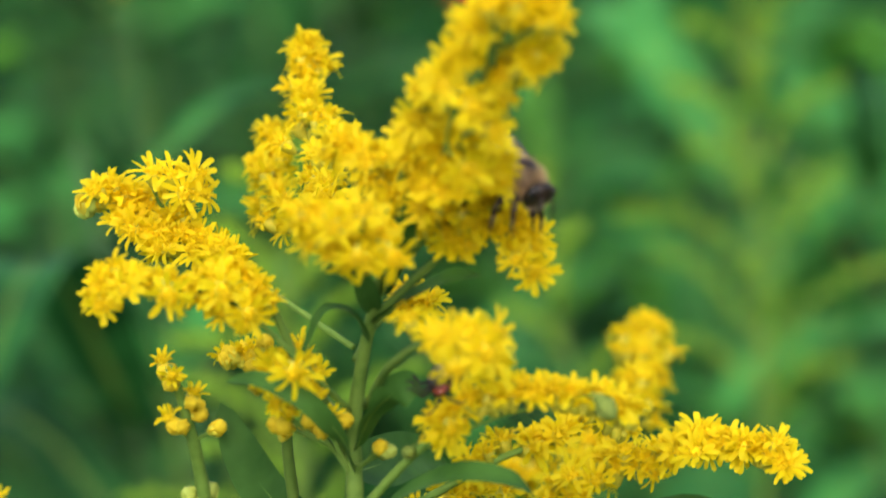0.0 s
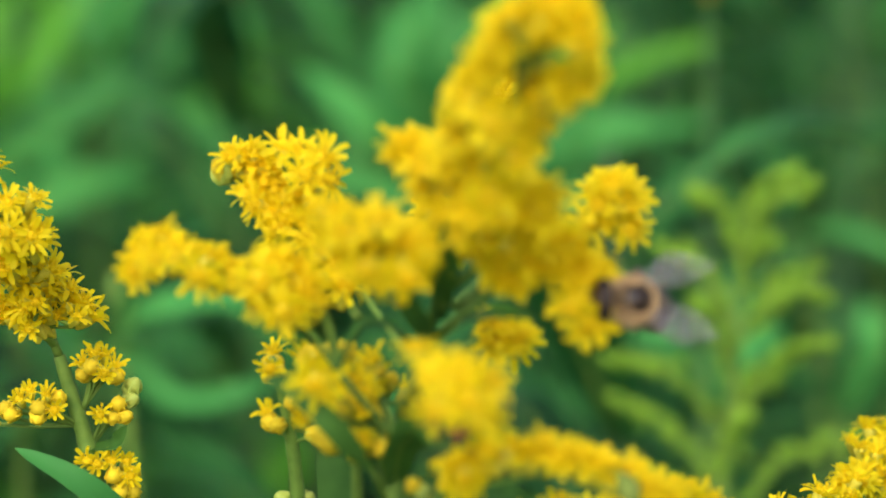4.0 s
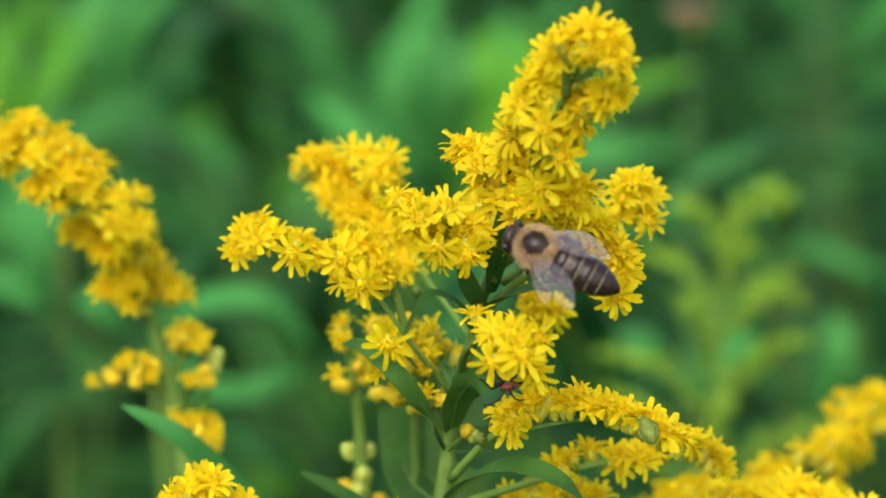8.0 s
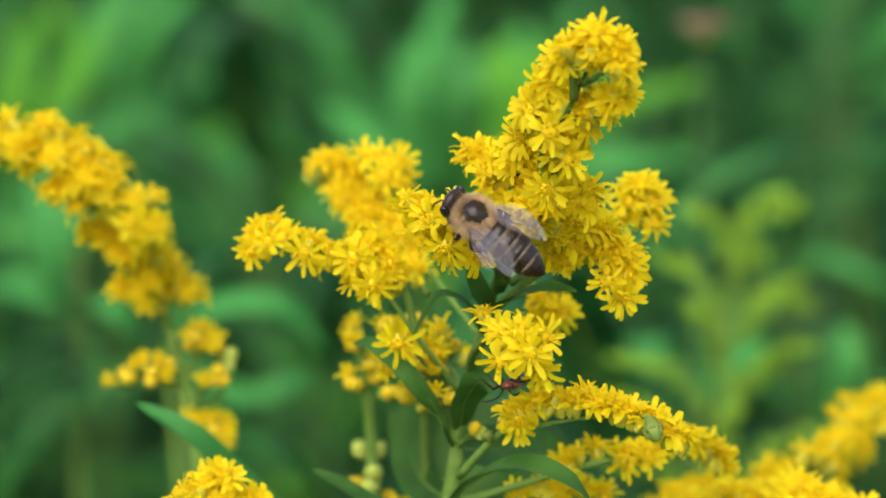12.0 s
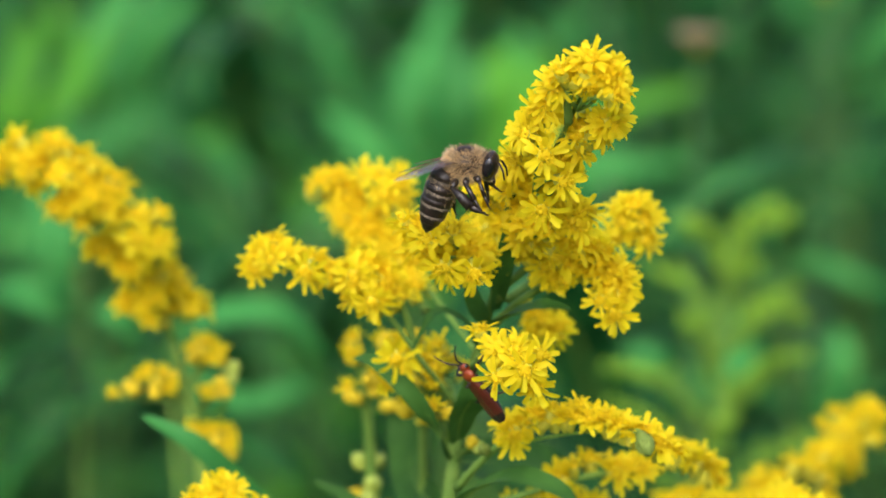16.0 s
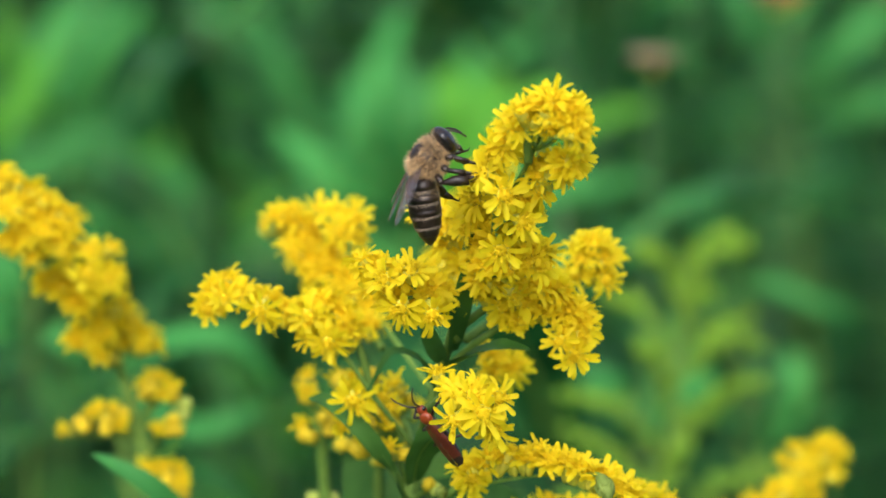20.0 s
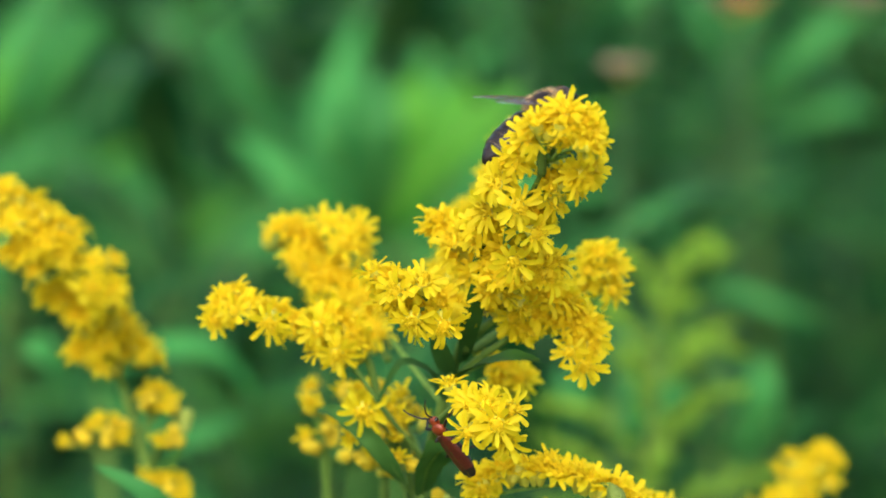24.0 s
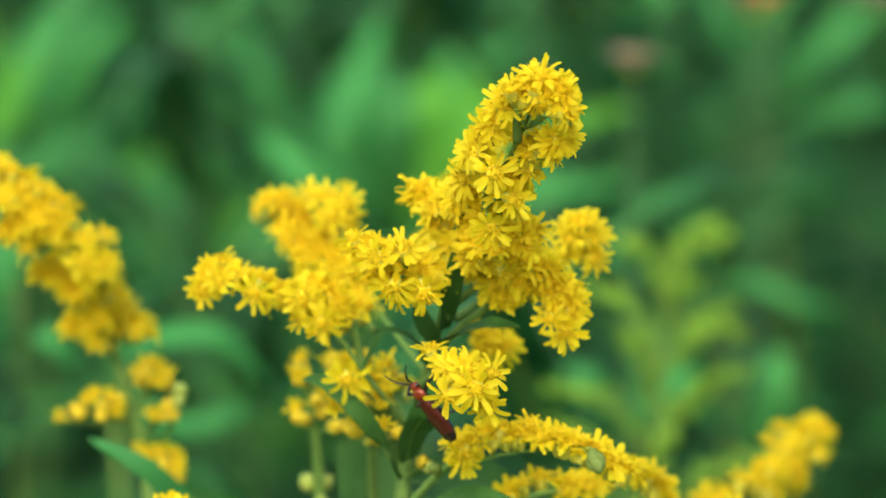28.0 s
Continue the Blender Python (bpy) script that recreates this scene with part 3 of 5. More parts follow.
sprig(gold, (0.0003, -0.0310, 0.9908), [((-0.0022, -0.0340, 0.9955), (0.2, -0.9, 0.4), "h", 1.00), ((-0.0014, -0.0330, 0.9968), (0.2, -0.8, 0.6), "h", 1.00), ((-0.0031, -0.0340, 0.9965), (-0.3, -0.9, 0.2), "b", 1.20), ((-0.0011, -0.0340, 0.9949), (0.4, -0.9, 0), "b", 1.20), ((-0.0025, -0.0320, 0.9978), (-0.2, -0.7, 0.8), "h", 0.95)])
sprig(gold, (-0.0086, -0.0048, 0.9700), [((-0.0112, -0.0060, 0.9755), (-0.6, -0.7, 0.4), "b", 1.30), ((-0.0088, -0.0090, 0.9759), (0.1, -0.9, 0.4), "p", 1.50), ((-0.0078, -0.0060, 0.9763), (0.5, -0.7, 0.5), "p", 1.35)])
sprig(gold, (-0.0008, -0.0318, 0.9925), [((-0.0052, -0.0410, 0.9991), (0, -1, -0.1), "o", 1.20), ((-0.0073, -0.0310, 0.9961), (-0.5, -0.8, 0.3), "b", 1.20), ((-0.0037, -0.0390, 0.9962), (0.1, -1, 0.1), "b", 1.20), ((-0.0066, -0.0360, 0.9953), (-0.4, -0.9, 0.1), "h", 0.95)])
sprig(gold, (0.0002, -0.0320, 0.9862), [((-0.0027, -0.0350, 0.9919), (-0.4, -0.9, 0.3), "b", 1.20), ((-0.0035, -0.0340, 0.9929), (-0.4, -0.8, 0.5), "b", 1.15), ((-0.0017, -0.0360, 0.9934), (0, -0.9, 0.5), "h", 0.90), ((0.0037, -0.0370, 0.9893), (0.5, -0.8, 0.3), "p", 1.00), ((0.0027, -0.0370, 0.9902), (0.3, -0.8, 0.6), "b", 1.00)])
# cluster over the beetle
raceme(gold, [(0.0015, -0.0371, 0.9939), (0.0024, -0.0479, 1.0005), (0.0042, -0.0536, 1.0029), (0.0067, -0.0567, 1.0026), (0.0083, -0.0572, 1.0004)], 12, 3.9, seed=19, start=0.42, up=(0, -0.85, 0.5), size=0.95)
raceme(gold, [(0.0026, -0.0304, 0.9963), (0.0060, -0.0260, 0.9981), (0.0088, -0.0248, 0.9990), (0.0108, -0.0249, 0.9981)], 7, 3.8, seed=20, start=0.6)
# right branches
raceme(gold, [(0.0008, -0.0350, 0.9843), (0.0047, -0.0419, 0.9904), (0.0089, -0.0462, 0.9943), (0.0141, -0.0481, 0.9948), (0.0188, -0.0494, 0.9935), (0.0221, -0.0489, 0.9912)], 27, 3.4, seed=21, start=0.28, up=(0, -0.4, 1), secund=0.95)
raceme(gold, [(0.0047, -0.0400, 0.9899), (0.0062, -0.0436, 0.9920), (0.0068, -0.0445, 0.9925)], 4, 3.4, seed=22, start=0.5, kinds="hob")
raceme(gold, [(0.0001, -0.0318, 0.9804), (0.0076, -0.0323, 0.9829), (0.0143, -0.0328, 0.9851), (0.0205, -0.0317, 0.9856), (0.0257, -0.0287, 0.9851), (0.0278, -0.0271, 0.9832)], 22, 3.6, seed=23, start=0.3, secund=0.6)
raceme(gold, [(0.0001, -0.0325, 0.9772), (0.0054, -0.0298, 0.9799), (0.0111, -0.0277, 0.9804), (0.0157, -0.0259, 0.9793)], 10, 4.0, seed=24, start=0.4)
# heads that stand out singly
sprig(gold, (0.0156, -0.0424, 1.0074), [((0.0164, -0.0450, 1.0047), (0.15, -1, -0.25), "o", 1.12), ((0.0173, -0.0436, 1.0067), (0.6, -0.7, 0.2), "o", 1.0), ((0.0148, -0.0456, 1.0065), (0, -1, 0.1), "o", 0.95)])
sprig(gold, (0.0050, -0.0515, 1.0030), [((0.0072, -0.0607, 1.0030), (0.05, -1, 0.05), "o", 1.2), ((0.0043, -0.0599, 1.0019), (-0.35, -1, -0.2), "o", 1.05), ((0.0088, -0.0584, 1.0041), (0.4, -0.8, 0.3), "o", 1.05), ((0.0062, -0.0593, 1.0048), (0, -0.8, 0.6), "o", 1.0)])
sprig(gold, (-0.0027, -0.0281, 0.9974), [((-0.0052, -0.0332, 0.9975), (-0.1, -1, -0.1), "o", 1.15), ((-0.0008, -0.0286, 0.9955), (0.3, -0.6, 0.5), "b", 1.1)])
sprig(gold, (0.0027, -0.0439, 1.0099), [((-0.0007, -0.0529, 1.0110), (-0.2, -1, -0.3), "o", 1.1), ((0.0025, -0.0520, 1.0103), (0.2, -1, -0.4), "o", 1.15), ((-0.0025, -0.0522, 1.0141), (-0.4, -0.8, 0.3), "o", 1.05), ((0.0003, -0.0520, 1.0151), (0, -0.7, 0.7), "o", 1.1)])
sprig(gold, (0.0081, -0.0513, 1.0184), [((0.0089, -0.0603, 1.0237), (0.2, -1, 0.1), "o", 1.1), ((0.0087, -0.0566, 1.0176), (0, -1, -0.2), "o", 1.05), ((0.0109, -0.0590, 1.0209), (0.4, -0.9, 0), "o", 1.1), ((0.0067, -0.0589, 1.0256), (-0.6, -0.7, 0.3), "o", 1.0)])
sprig(gold, (-0.0123, -0.0325, 1.0058), [((-0.0146, -0.0373, 1.0072), (-0.1, -1, -0.3), "o", 1.1), ((-0.0097, -0.0374, 1.0069), (0, -1, 0.1), "o", 1.15), ((-0.0078, -0.0379, 1.0042), (0.1, -1, -0.2), "o", 1.1), ((-0.0182, -0.0360, 1.0085), (-0.2, -0.8, 0.5), "o", 0.9)])
sprig(gold, (0.0052, -0.0428, 0.9909), [((0.0064, -0.0475, 0.9930), (-0.1, -1, -0.2), "h", 1.1), ((0.0031, -0.0429, 0.9907), (-0.3, -0.7, 0.3), "d", 0.95), ((0.0197, -0.0527, 0.9924), (0.3, -0.6, -0.6), "d", 1.35)])
sprig(gold, (0.0118, -0.0598, 1.0280), [((0.0100, -0.0643, 1.0328), (-0.3, -0.5, 1), "h", 1.1), ((0.0124, -0.0652, 1.0331), (0.0, -0.4, 1), "h", 1.1), ((0.0147, -0.0652, 1.0328), (0.3, -0.4, 1), "h", 1.1), ((0.0156, -0.0658, 1.0305), (0.9, -0.5, 0.2), "o", 1.0)])
# leaves
leaf(gold, [(0.0001, -0.0336, 0.9815), (0.0036, -0.0407, 0.9864), (0.0078, -0.0454, 0.9884), (0.0116, -0.0467, 0.9870), (0.0138, -0.0452, 0.9843)], 4.4)
leaf(gold, [(0.0008, -0.0330, 0.9889), (0.0017, -0.0391, 0.9939), (0.0036, -0.0427, 0.9965), (0.0054, -0.0418, 0.9968)], 5.6, face=(0.3, -1, 0.4))
leaf(gold, [(0.0002, -0.0338, 0.9872), (-0.0017, -0.0382, 0.9922), (-0.0051, -0.0395, 0.9968), (-0.0079, -0.0362, 0.9981), (-0.0099, -0.0323, 0.9973)], 3.0, face=(-0.5, -0.6, 0.6))
leaf(gold, [(0.0030, -0.0350, 0.9991), (0.0009, -0.0372, 1.0029), (-0.0013, -0.0381, 1.0037), (-0.0029, -0.0376, 1.0011), (-0.0043, -0.0363, 0.9977)], 1.7, face=(-0.3, -0.5, 0.8))
leaf(gold, [(0.0036, -0.0356, 1.0009), (0.0062, -0.0410, 1.0041), (0.0094, -0.0438, 1.0056), (0.0121, -0.0429, 1.0051)], 3.8, face=(0, -0.4, 1))
leaf(gold, [(0.0046, -0.0371, 1.0035), (0.0051, -0.0431, 1.0087), (0.0056, -0.0454, 1.0124), (0.0058, -0.0460, 1.0147)], 3.4, face=(0.3, -1, 0.2))
leaf(gold, [(0.0037, -0.0354, 1.0017), (0.0025, -0.0388, 1.0050), (0.0017, -0.0403, 1.0075)], 3.2, face=(-0.3, -1, 0.2))
leaf(gold, [(0.0003, -0.0279, 0.9793), (-0.0037, -0.0156, 0.9794), (-0.0050, -0.0067, 0.9831), (-0.0057, -0.0037, 0.9873)], 7.0, face=(-0.2, -1, 0.2))
leaf(gold, [(-0.0008, -0.0285, 0.9766), (-0.0077, -0.0241, 0.9782), (-0.0118, -0.0197, 0.9794), (-0.0148, -0.0175, 0.9802)], 2.6, face=(-0.3, -0.5, 0.8))
leaf(gold, [(0.0006, -0.0306, 0.9859), (0.0043, -0.0248, 0.9843), (0.0097, -0.0171, 0.9822), (0.0140, -0.0116, 0.9789)], 8.0, face=(0.2, -0.8, 0.5))

# ---- neighbouring goldenrods ----
left = plant("goldenrod", (-0.07, 0.05, 0.0), "goldenrod with an arching yellow raceme and half-open buds", "wildflower", "goldenrods")
stem(left, [(-0.07, 0.05, 0.0), (-0.05, 0.04, 0.5), (-0.0281, 0.0120, 0.9528), (-0.0284, 0.0125, 0.9673), (-0.0288, 0.0135, 0.9736), (-0.0299, 0.0145, 0.9793), (-0.0313, 0.0152, 0.9840), (-0.0323, 0.0155, 0.9875)], 1.5 * MM, 0.6 * MM, 40)
raceme(left, [(-0.0323, 0.0155, 0.9875), (-0.0329, 0.0145, 0.9897), (-0.0332, 0.0115, 0.9936), (-0.0341, 0.0080, 0.9982), (-0.0360, 0.0045, 1.0026), (-0.0385, 0.0020, 1.0063), (-0.0415, 0.0022, 1.0092), (-0.0450, 0.0040, 1.0102), (-0.0487, 0.0065, 1.0101), (-0.0518, 0.0090, 1.0084)], 118, 6.0, seed=31, start=0.13, ends=(0.9, 0.7), secund=0.3)
raceme(left, [(-0.0334, 0.0115, 0.9930), (-0.0354, 0.0095, 0.9962), (-0.0380, 0.0085, 0.9988), (-0.0400, 0.0085, 0.9994)], 22, 4.6, seed=35, start=0.25)
raceme(left, [(-0.0327, 0.0145, 0.9890), (-0.0337, 0.0125, 0.9908), (-0.0354, 0.0115, 0.9922), (-0.0370, 0.0120, 0.9926)], 14, 4.0, seed=36, start=0.25)
raceme(left, [(-0.0392, 0.0035, 1.0066), (-0.0415, 0.0020, 1.0063), (-0.0438, 0.0030, 1.0051)], 9, 3.8, seed=37, start=0.3)
sprig(left, (-0.0305, 0.0146, 0.9809), [((-0.0391, 0.0120, 0.9825), (-0.6, -0.5, 0.5), "h", 0.82), ((-0.0376, 0.0120, 0.9838), (-0.4, -0.6, 0.7), "b", 1.15), ((-0.0358, 0.0110, 0.9848), (-0.2, -0.7, 0.8), "h", 0.86), ((-0.0348, 0.0120, 0.9854), (0, -0.5, 1), "h", 0.82), ((-0.0339, 0.0090, 0.9840), (-0.1, -1, 0.2), "b", 1.20), ((-0.0339, 0.0090, 0.9825), (0, -1, -0.3), "b", 1.20), ((-0.0322, 0.0100, 0.9836), (0.2, -0.9, 0.2), "h", 0.86), ((-0.0332, 0.0120, 0.9850), (0.1, -0.5, 0.9), "h", 0.82), ((-0.0369, 0.0105, 0.9829), (-0.3, -0.9, 0.1), "b", 1.15), ((-0.0318, 0.0120, 0.9850), (0.3, -0.6, 0.7), "b", 1.10)])
sprig(left, (-0.0301, 0.0148, 0.9825), [((-0.0301, 0.0130, 0.9878), (-0.4, -0.5, 0.8), "h", 0.86), ((-0.0288, 0.0135, 0.9887), (0, -0.4, 1), "h", 0.90), ((-0.0278, 0.0140, 0.9884), (0.1, -0.5, 0.9), "h", 0.86), ((-0.0265, 0.0135, 0.9874), (0.5, -0.5, 0.7), "h", 0.86), ((-0.0290, 0.0110, 0.9873), (0, -1, 0.1), "b", 1.20), ((-0.0276, 0.0110, 0.9868), (0.1, -1, 0), "h", 0.94), ((-0.0261, 0.0125, 0.9862), (0.5, -0.8, 0.2), "b", 1.15), ((-0.0305, 0.0125, 0.9864), (-0.5, -0.8, 0.2), "b", 1.15)])
sprig(left, (-0.0296, 0.0145, 0.9786), [((-0.0247, 0.0140, 0.9858), (0.4, -0.5, 0.8), "p", 1.35), ((-0.0265, 0.0125, 0.9838), (0.1, -0.9, 0.5), "b", 1.15), ((-0.0283, 0.0115, 0.9828), (-0.1, -1, 0.2), "h", 0.90), ((-0.0252, 0.0125, 0.9823), (0.6, -0.7, 0.2), "b", 1.10), ((-0.0269, 0.0120, 0.9822), (0.2, -0.9, 0.2), "b", 1.00), ((-0.0245, 0.0135, 0.9840), (0.7, -0.5, 0.4), "p", 1.15)])
sprig(left, (-0.0288, 0.0134, 0.9723), [((-0.0299, 0.0120, 0.9783), (-0.4, -0.8, 0.6), "h", 0.90), ((-0.0286, 0.0110, 0.9781), (-0.1, -1, 0.3), "h", 0.94), ((-0.0273, 0.0120, 0.9785), (0.1, -0.6, 0.8), "h", 0.90), ((-0.0257, 0.0125, 0.9781), (0.4, -0.6, 0.7), "h", 0.86), ((-0.0271, 0.0105, 0.9767), (0, -1, 0), "b", 1.20), ((-0.0253, 0.0110, 0.9768), (0.3, -0.9, 0.1), "h", 0.90), ((-0.0247, 0.0115, 0.9748), (0.6, -0.8, -0.1), "b", 1.20), ((-0.0263, 0.0105, 0.9750), (0.1, -1, -0.2), "b", 1.15), ((-0.0244, 0.0120, 0.9770), (0.7, -0.5, 0.3), "b", 1.10)])
leaf(left, [(-0.0168, 0.0030, 0.9668), (-0.0234, -0.0020, 0.9751), (-0.0287, -0.0040, 0.9807), (-0.0345, -0.0020, 0.9833)], 4.4, MIDLEAF, face=(0.35, -0.8, 0.5))
leaf(left, [(-0.0297, 0.0148, 0.9785), (-0.0269, 0.0120, 0.9799), (-0.0256, 0.0110, 0.9818)], 2.4, face=(0.3, -0.6, 0.6))

front = plant("goldenrod", (-0.06, -0.03, 0.0), "goldenrod topped by a dense tuft of yellow flowers", "wildflower", "goldenrods")
stem(front, [(-0.06, -0.03, 0.0), (-0.045, -0.03, 0.6), (-0.0242, -0.0410, 0.9659), (-0.0238, -0.0406, 0.9773), (-0.0237, -0.0397, 0.9816)], 2.2 * MM, 1.0 * MM, 30)
raceme(front, [(-0.0239, -0.0402, 0.9743), (-0.0238, -0.0401, 0.9794), (-0.0237, -0.0394, 0.9832), (-0.0232, -0.0390, 0.9847)], 34, 5.4, seed=41, start=0.1, secund=0.1)
raceme(front, [(-0.0239, -0.0403, 0.9738), (-0.0210, -0.0401, 0.9794), (-0.0197, -0.0385, 0.9824)], 14, 4.2, seed=42, start=0.3)
raceme(front, [(-0.0225, -0.0377, 0.9619), (-0.0128, -0.0260, 0.9680), (-0.0078, -0.0167, 0.9728), (-0.0053, -0.0143, 0.9742)], 16, 4.6, seed=43, start=0.5)

right = plant("goldenrod", (0.05, 0.02, 0.0), "goldenrod with a slanting yellow spire and a long arching branch", "wildflower", "goldenrods")
stem(right, [(0.05, 0.02, 0.0), (0.04, 0.02, 0.6), (0.0225, -0.0028, 0.9530), (0.0257, 0.0016, 0.9644), (0.0297, 0.0065, 0.9681), (0.0350, 0.0110, 0.9700)], 2.2 * MM, 0.9 * MM, 36)
raceme(right, [(0.0290, 0.0064, 0.9675), (0.0356, 0.0110, 0.9699), (0.0421, 0.0194, 0.9712), (0.0471, 0.0298, 0.9719), (0.0505, 0.0380, 0.9720), (0.0520, 0.0401, 0.9724)], 92, 5.6, seed=51, start=0.05, secund=0.2, ends=(0.9, 0.7))
raceme(right, [(0.0209, -0.0071, 0.9664), (0.0258, -0.0129, 0.9731), (0.0318, -0.0182, 0.9768), (0.0365, -0.0240, 0.9785), (0.0400, -0.0280, 0.9788), (0.0421, -0.0304, 0.9774)], 52, 4.6, seed=52, start=0.15, secund=0.55)
raceme(right, [(0.0206, -0.0009, 0.9620), (0.0215, 0.0041, 0.9662), (0.0248, 0.0087, 0.9688), (0.0293, 0.0110, 0.9700)], 26, 4.6, seed=53, start=0.2)
leaf(right, [(0.0263, 0.0016, 0.9644), (0.0295, -0.0118, 0.9685), (0.0359, -0.0194, 0.9714), (0.0415, -0.0219, 0.9692)], 7.0)


# ---- goldenrods still in bud, behind ----
def budding(base, top, label, seed, n=18, spread=0.05, head=0.12, buds=24):
    """A stem whose top carries short arching branches of buds, longest below."""
    g = random.Random(seed)
    p = plant("goldenrod", base, label, "wildflower", "goldenrods in bud")
    base, top = Vector(base), Vector(top)
    mid = base.lerp(top, 0.8) + Vector((-0.008, 0, 0))
    stem(p, [base, mid, top], 1.5 * MM, 0.5 * MM, 30)
    for i in range(n):
        f = i / (n - 1)
        o = top.lerp(mid, (1 - f) * min(head / (top - mid).length, 1))
        a = i * 2.4 + seed
        out = Vector((math.cos(a), 0.7 * math.sin(a), 0.0)) * spread * (1.0 - 0.72 * f)
        up = spread * (0.55 - 0.15 * f)
        raceme(p, [o, o + out * 0.5 + Vector((0, 0, up * 0.8)), o + out + Vector((0, 0, up))], buds, 5.2, kinds="g", seed=seed * 10 + i, start=0.15, secund=0.5, thick=0.5)
    for i in range(16):
        s = 0.45 + 0.45 * i / 16
        o = base.lerp(top, s)
        a = i * 2.4
        d = Vector((math.cos(a), math.sin(a), 0.25))
        leaf(p, [o, o + d * 0.03 + Vector((0, 0, 0.012)), o + d * 0.07 + Vector((0, 0, 0.005))], 11.0, SHADEHERB, (0, 0, 1))
    return p


bud_plant = budding((0.03, 0.24, 0.0), (0.0480, 0.2221, 0.9529), "goldenrod in green-yellow bud standing behind the blooming one", 3, spread=0.029, head=0.06, buds=23)
raceme(bud_plant, [(0.0475, 0.2209, 0.9473), (0.0509, 0.2168, 0.9569), (0.0549, 0.2149, 0.9626), (0.0582, 0.2150, 0.9631)], 30, 5.6, kinds="g", seed=91, start=0.2, secund=0.6)
raceme(bud_plant, [(0.0471, 0.2189, 0.9379), (0.0518, 0.2142, 0.9449), (0.0563, 0.2117, 0.9474), (0.0601, 0.2114, 0.9460)], 22, 5.6, kinds="g", seed=92, start=0.2, secund=0.6)
budding((0.16, 0.42, 0.0), (0.1828, 0.3689, 0.9354), "goldenrod in green-yellow bud standing behind the blooming one", 5, spread=0.04, head=0.09)
budding((0.25, 0.36, 0.0), (0.1189, 0.3249, 0.9188), "small goldenrod in green bud among the herbs", 6, 6, 0.02, 0.04)


# ---- herbs behind ----
def herb_master(seed, height, mat, n):
    g = random.Random(seed)
    p = new("leafy_herb")
    tagged(p, "tall green herb with long lance-shaped leaves", "herb", "herbs")
    M = Mesh()
    lean = Vector((g.uniform(-0.05, 0.05), g.uniform(-0.05, 0.05), 0))
    line = spline([(0, 0, 0), lean * 0.3 + Vector((0, 0, height * 0.5)), lean + Vector((0, 0, height))], 16)
    M.tube(line, [0.0022 * (1 - 0.65 * i / 15) for i in range(16)], 7)
    part("stem", M.build("stem", [HERBSTEM]), p)
    for i in range(n):
        s = 0.42 + 0.58 * (i + 0.5) / n
        k = min(int(s * 15), 14)
        o = line[k].lerp(line[k + 1], s * 15 - k)
        a = i * 2.4 + g.uniform(-.3, .3)
        L = g.uniform(0.09, 0.15) * (1.0 if s < 0.85 else 0.75)
        rise = g.uniform(0.1, 0.7) + (0.7 if s > 0.9 else 0)
        d = Vector((math.cos(a), math.sin(a), 0))
        me = leaf_mesh("leaf", [o, o + d * L * 0.45 + Vector((0, 0, L * 0.35 * rise)), o + d * L * 0.95 + Vector((0, 0, L * (0.35 * rise - 0.15)))], L * g.uniform(0.2, 0.28), mat, (0, 0, 1), 0.2, 9, 0.06)
        part("leaf", me, p)
    return p


masters = [herb_master(100 + i, (0.86, 0.95, 0.8, 0.9, 0.75)[i], (SHADEHERB, SHADEHERB, SHADEHERB, MIDLEAF, FRESH)[i], 15) for i in range(5)]
g = random.Random(21)
spots = []
for row in range(14):
    for col in range(14):
        y = 0.33 + row * 0.095 + g.uniform(-0.035, 0.035)
        x = -0.48 + col * 0.107 + g.uniform(-0.04, 0.04) + (g.uniform(-0.2, 0.15) if col in (0, 13) else 0)
        spots.append((x, y))
used = set()
for i, (x, y) in enumerate(spots):
    if 0.07 < x < 0.19 and y < 0.95 or 0.12 < x < 0.22 and y < 1.2 and g.random() < 0.5 or -0.1 < x < 0.0 and y < 0.62 or -0.13 < x < -0.04 and 0.55 < y < 1.3 and g.random() < 0.6:
        continue
    # Leaf tone by place imitates shade right of centre and light elsewhere.
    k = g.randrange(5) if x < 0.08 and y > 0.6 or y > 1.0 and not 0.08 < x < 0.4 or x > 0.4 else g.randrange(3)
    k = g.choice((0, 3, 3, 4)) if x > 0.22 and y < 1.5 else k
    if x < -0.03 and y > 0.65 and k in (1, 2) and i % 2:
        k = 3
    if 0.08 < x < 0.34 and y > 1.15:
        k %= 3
    m = Matrix.Translation((x, y, 0)) @ Matrix.Rotation(g.uniform(0, 6.28), 4, "Z")
    if k not in used:
        used.add(k)
        masters[k].matrix_basis = m
    else:
        copy_thing(masters[k], m)


def broad_herb(base, leaves, label="tall green herb with broad pointed leaves", shift=(0, 0, 0)):
    """A single herb whose upper leaves are given by root, middle and tip."""
    leaves = [([Vector(q) + Vector(shift) for q in pts], w, m) for pts, w, m in leaves]
    p = plant("leafy_herb", base, label, "herb", "herbs")
    tops = [Vector(q[0][0]) for q in leaves]
    top = max(tops, key=lambda v: v.z)
    stem(p, [base, Vector(base).lerp(top, 0.6) + Vector((0.006, 0, 0)), top + Vector((0, 0.004, 0.01))], 1.6 * MM, 0.8 * MM, 24)
    for pts, width, mat in leaves:
        leaf(p, pts, width, mat, (0.1, -0.7, 0.7), 0.18, 0.06)
    return p


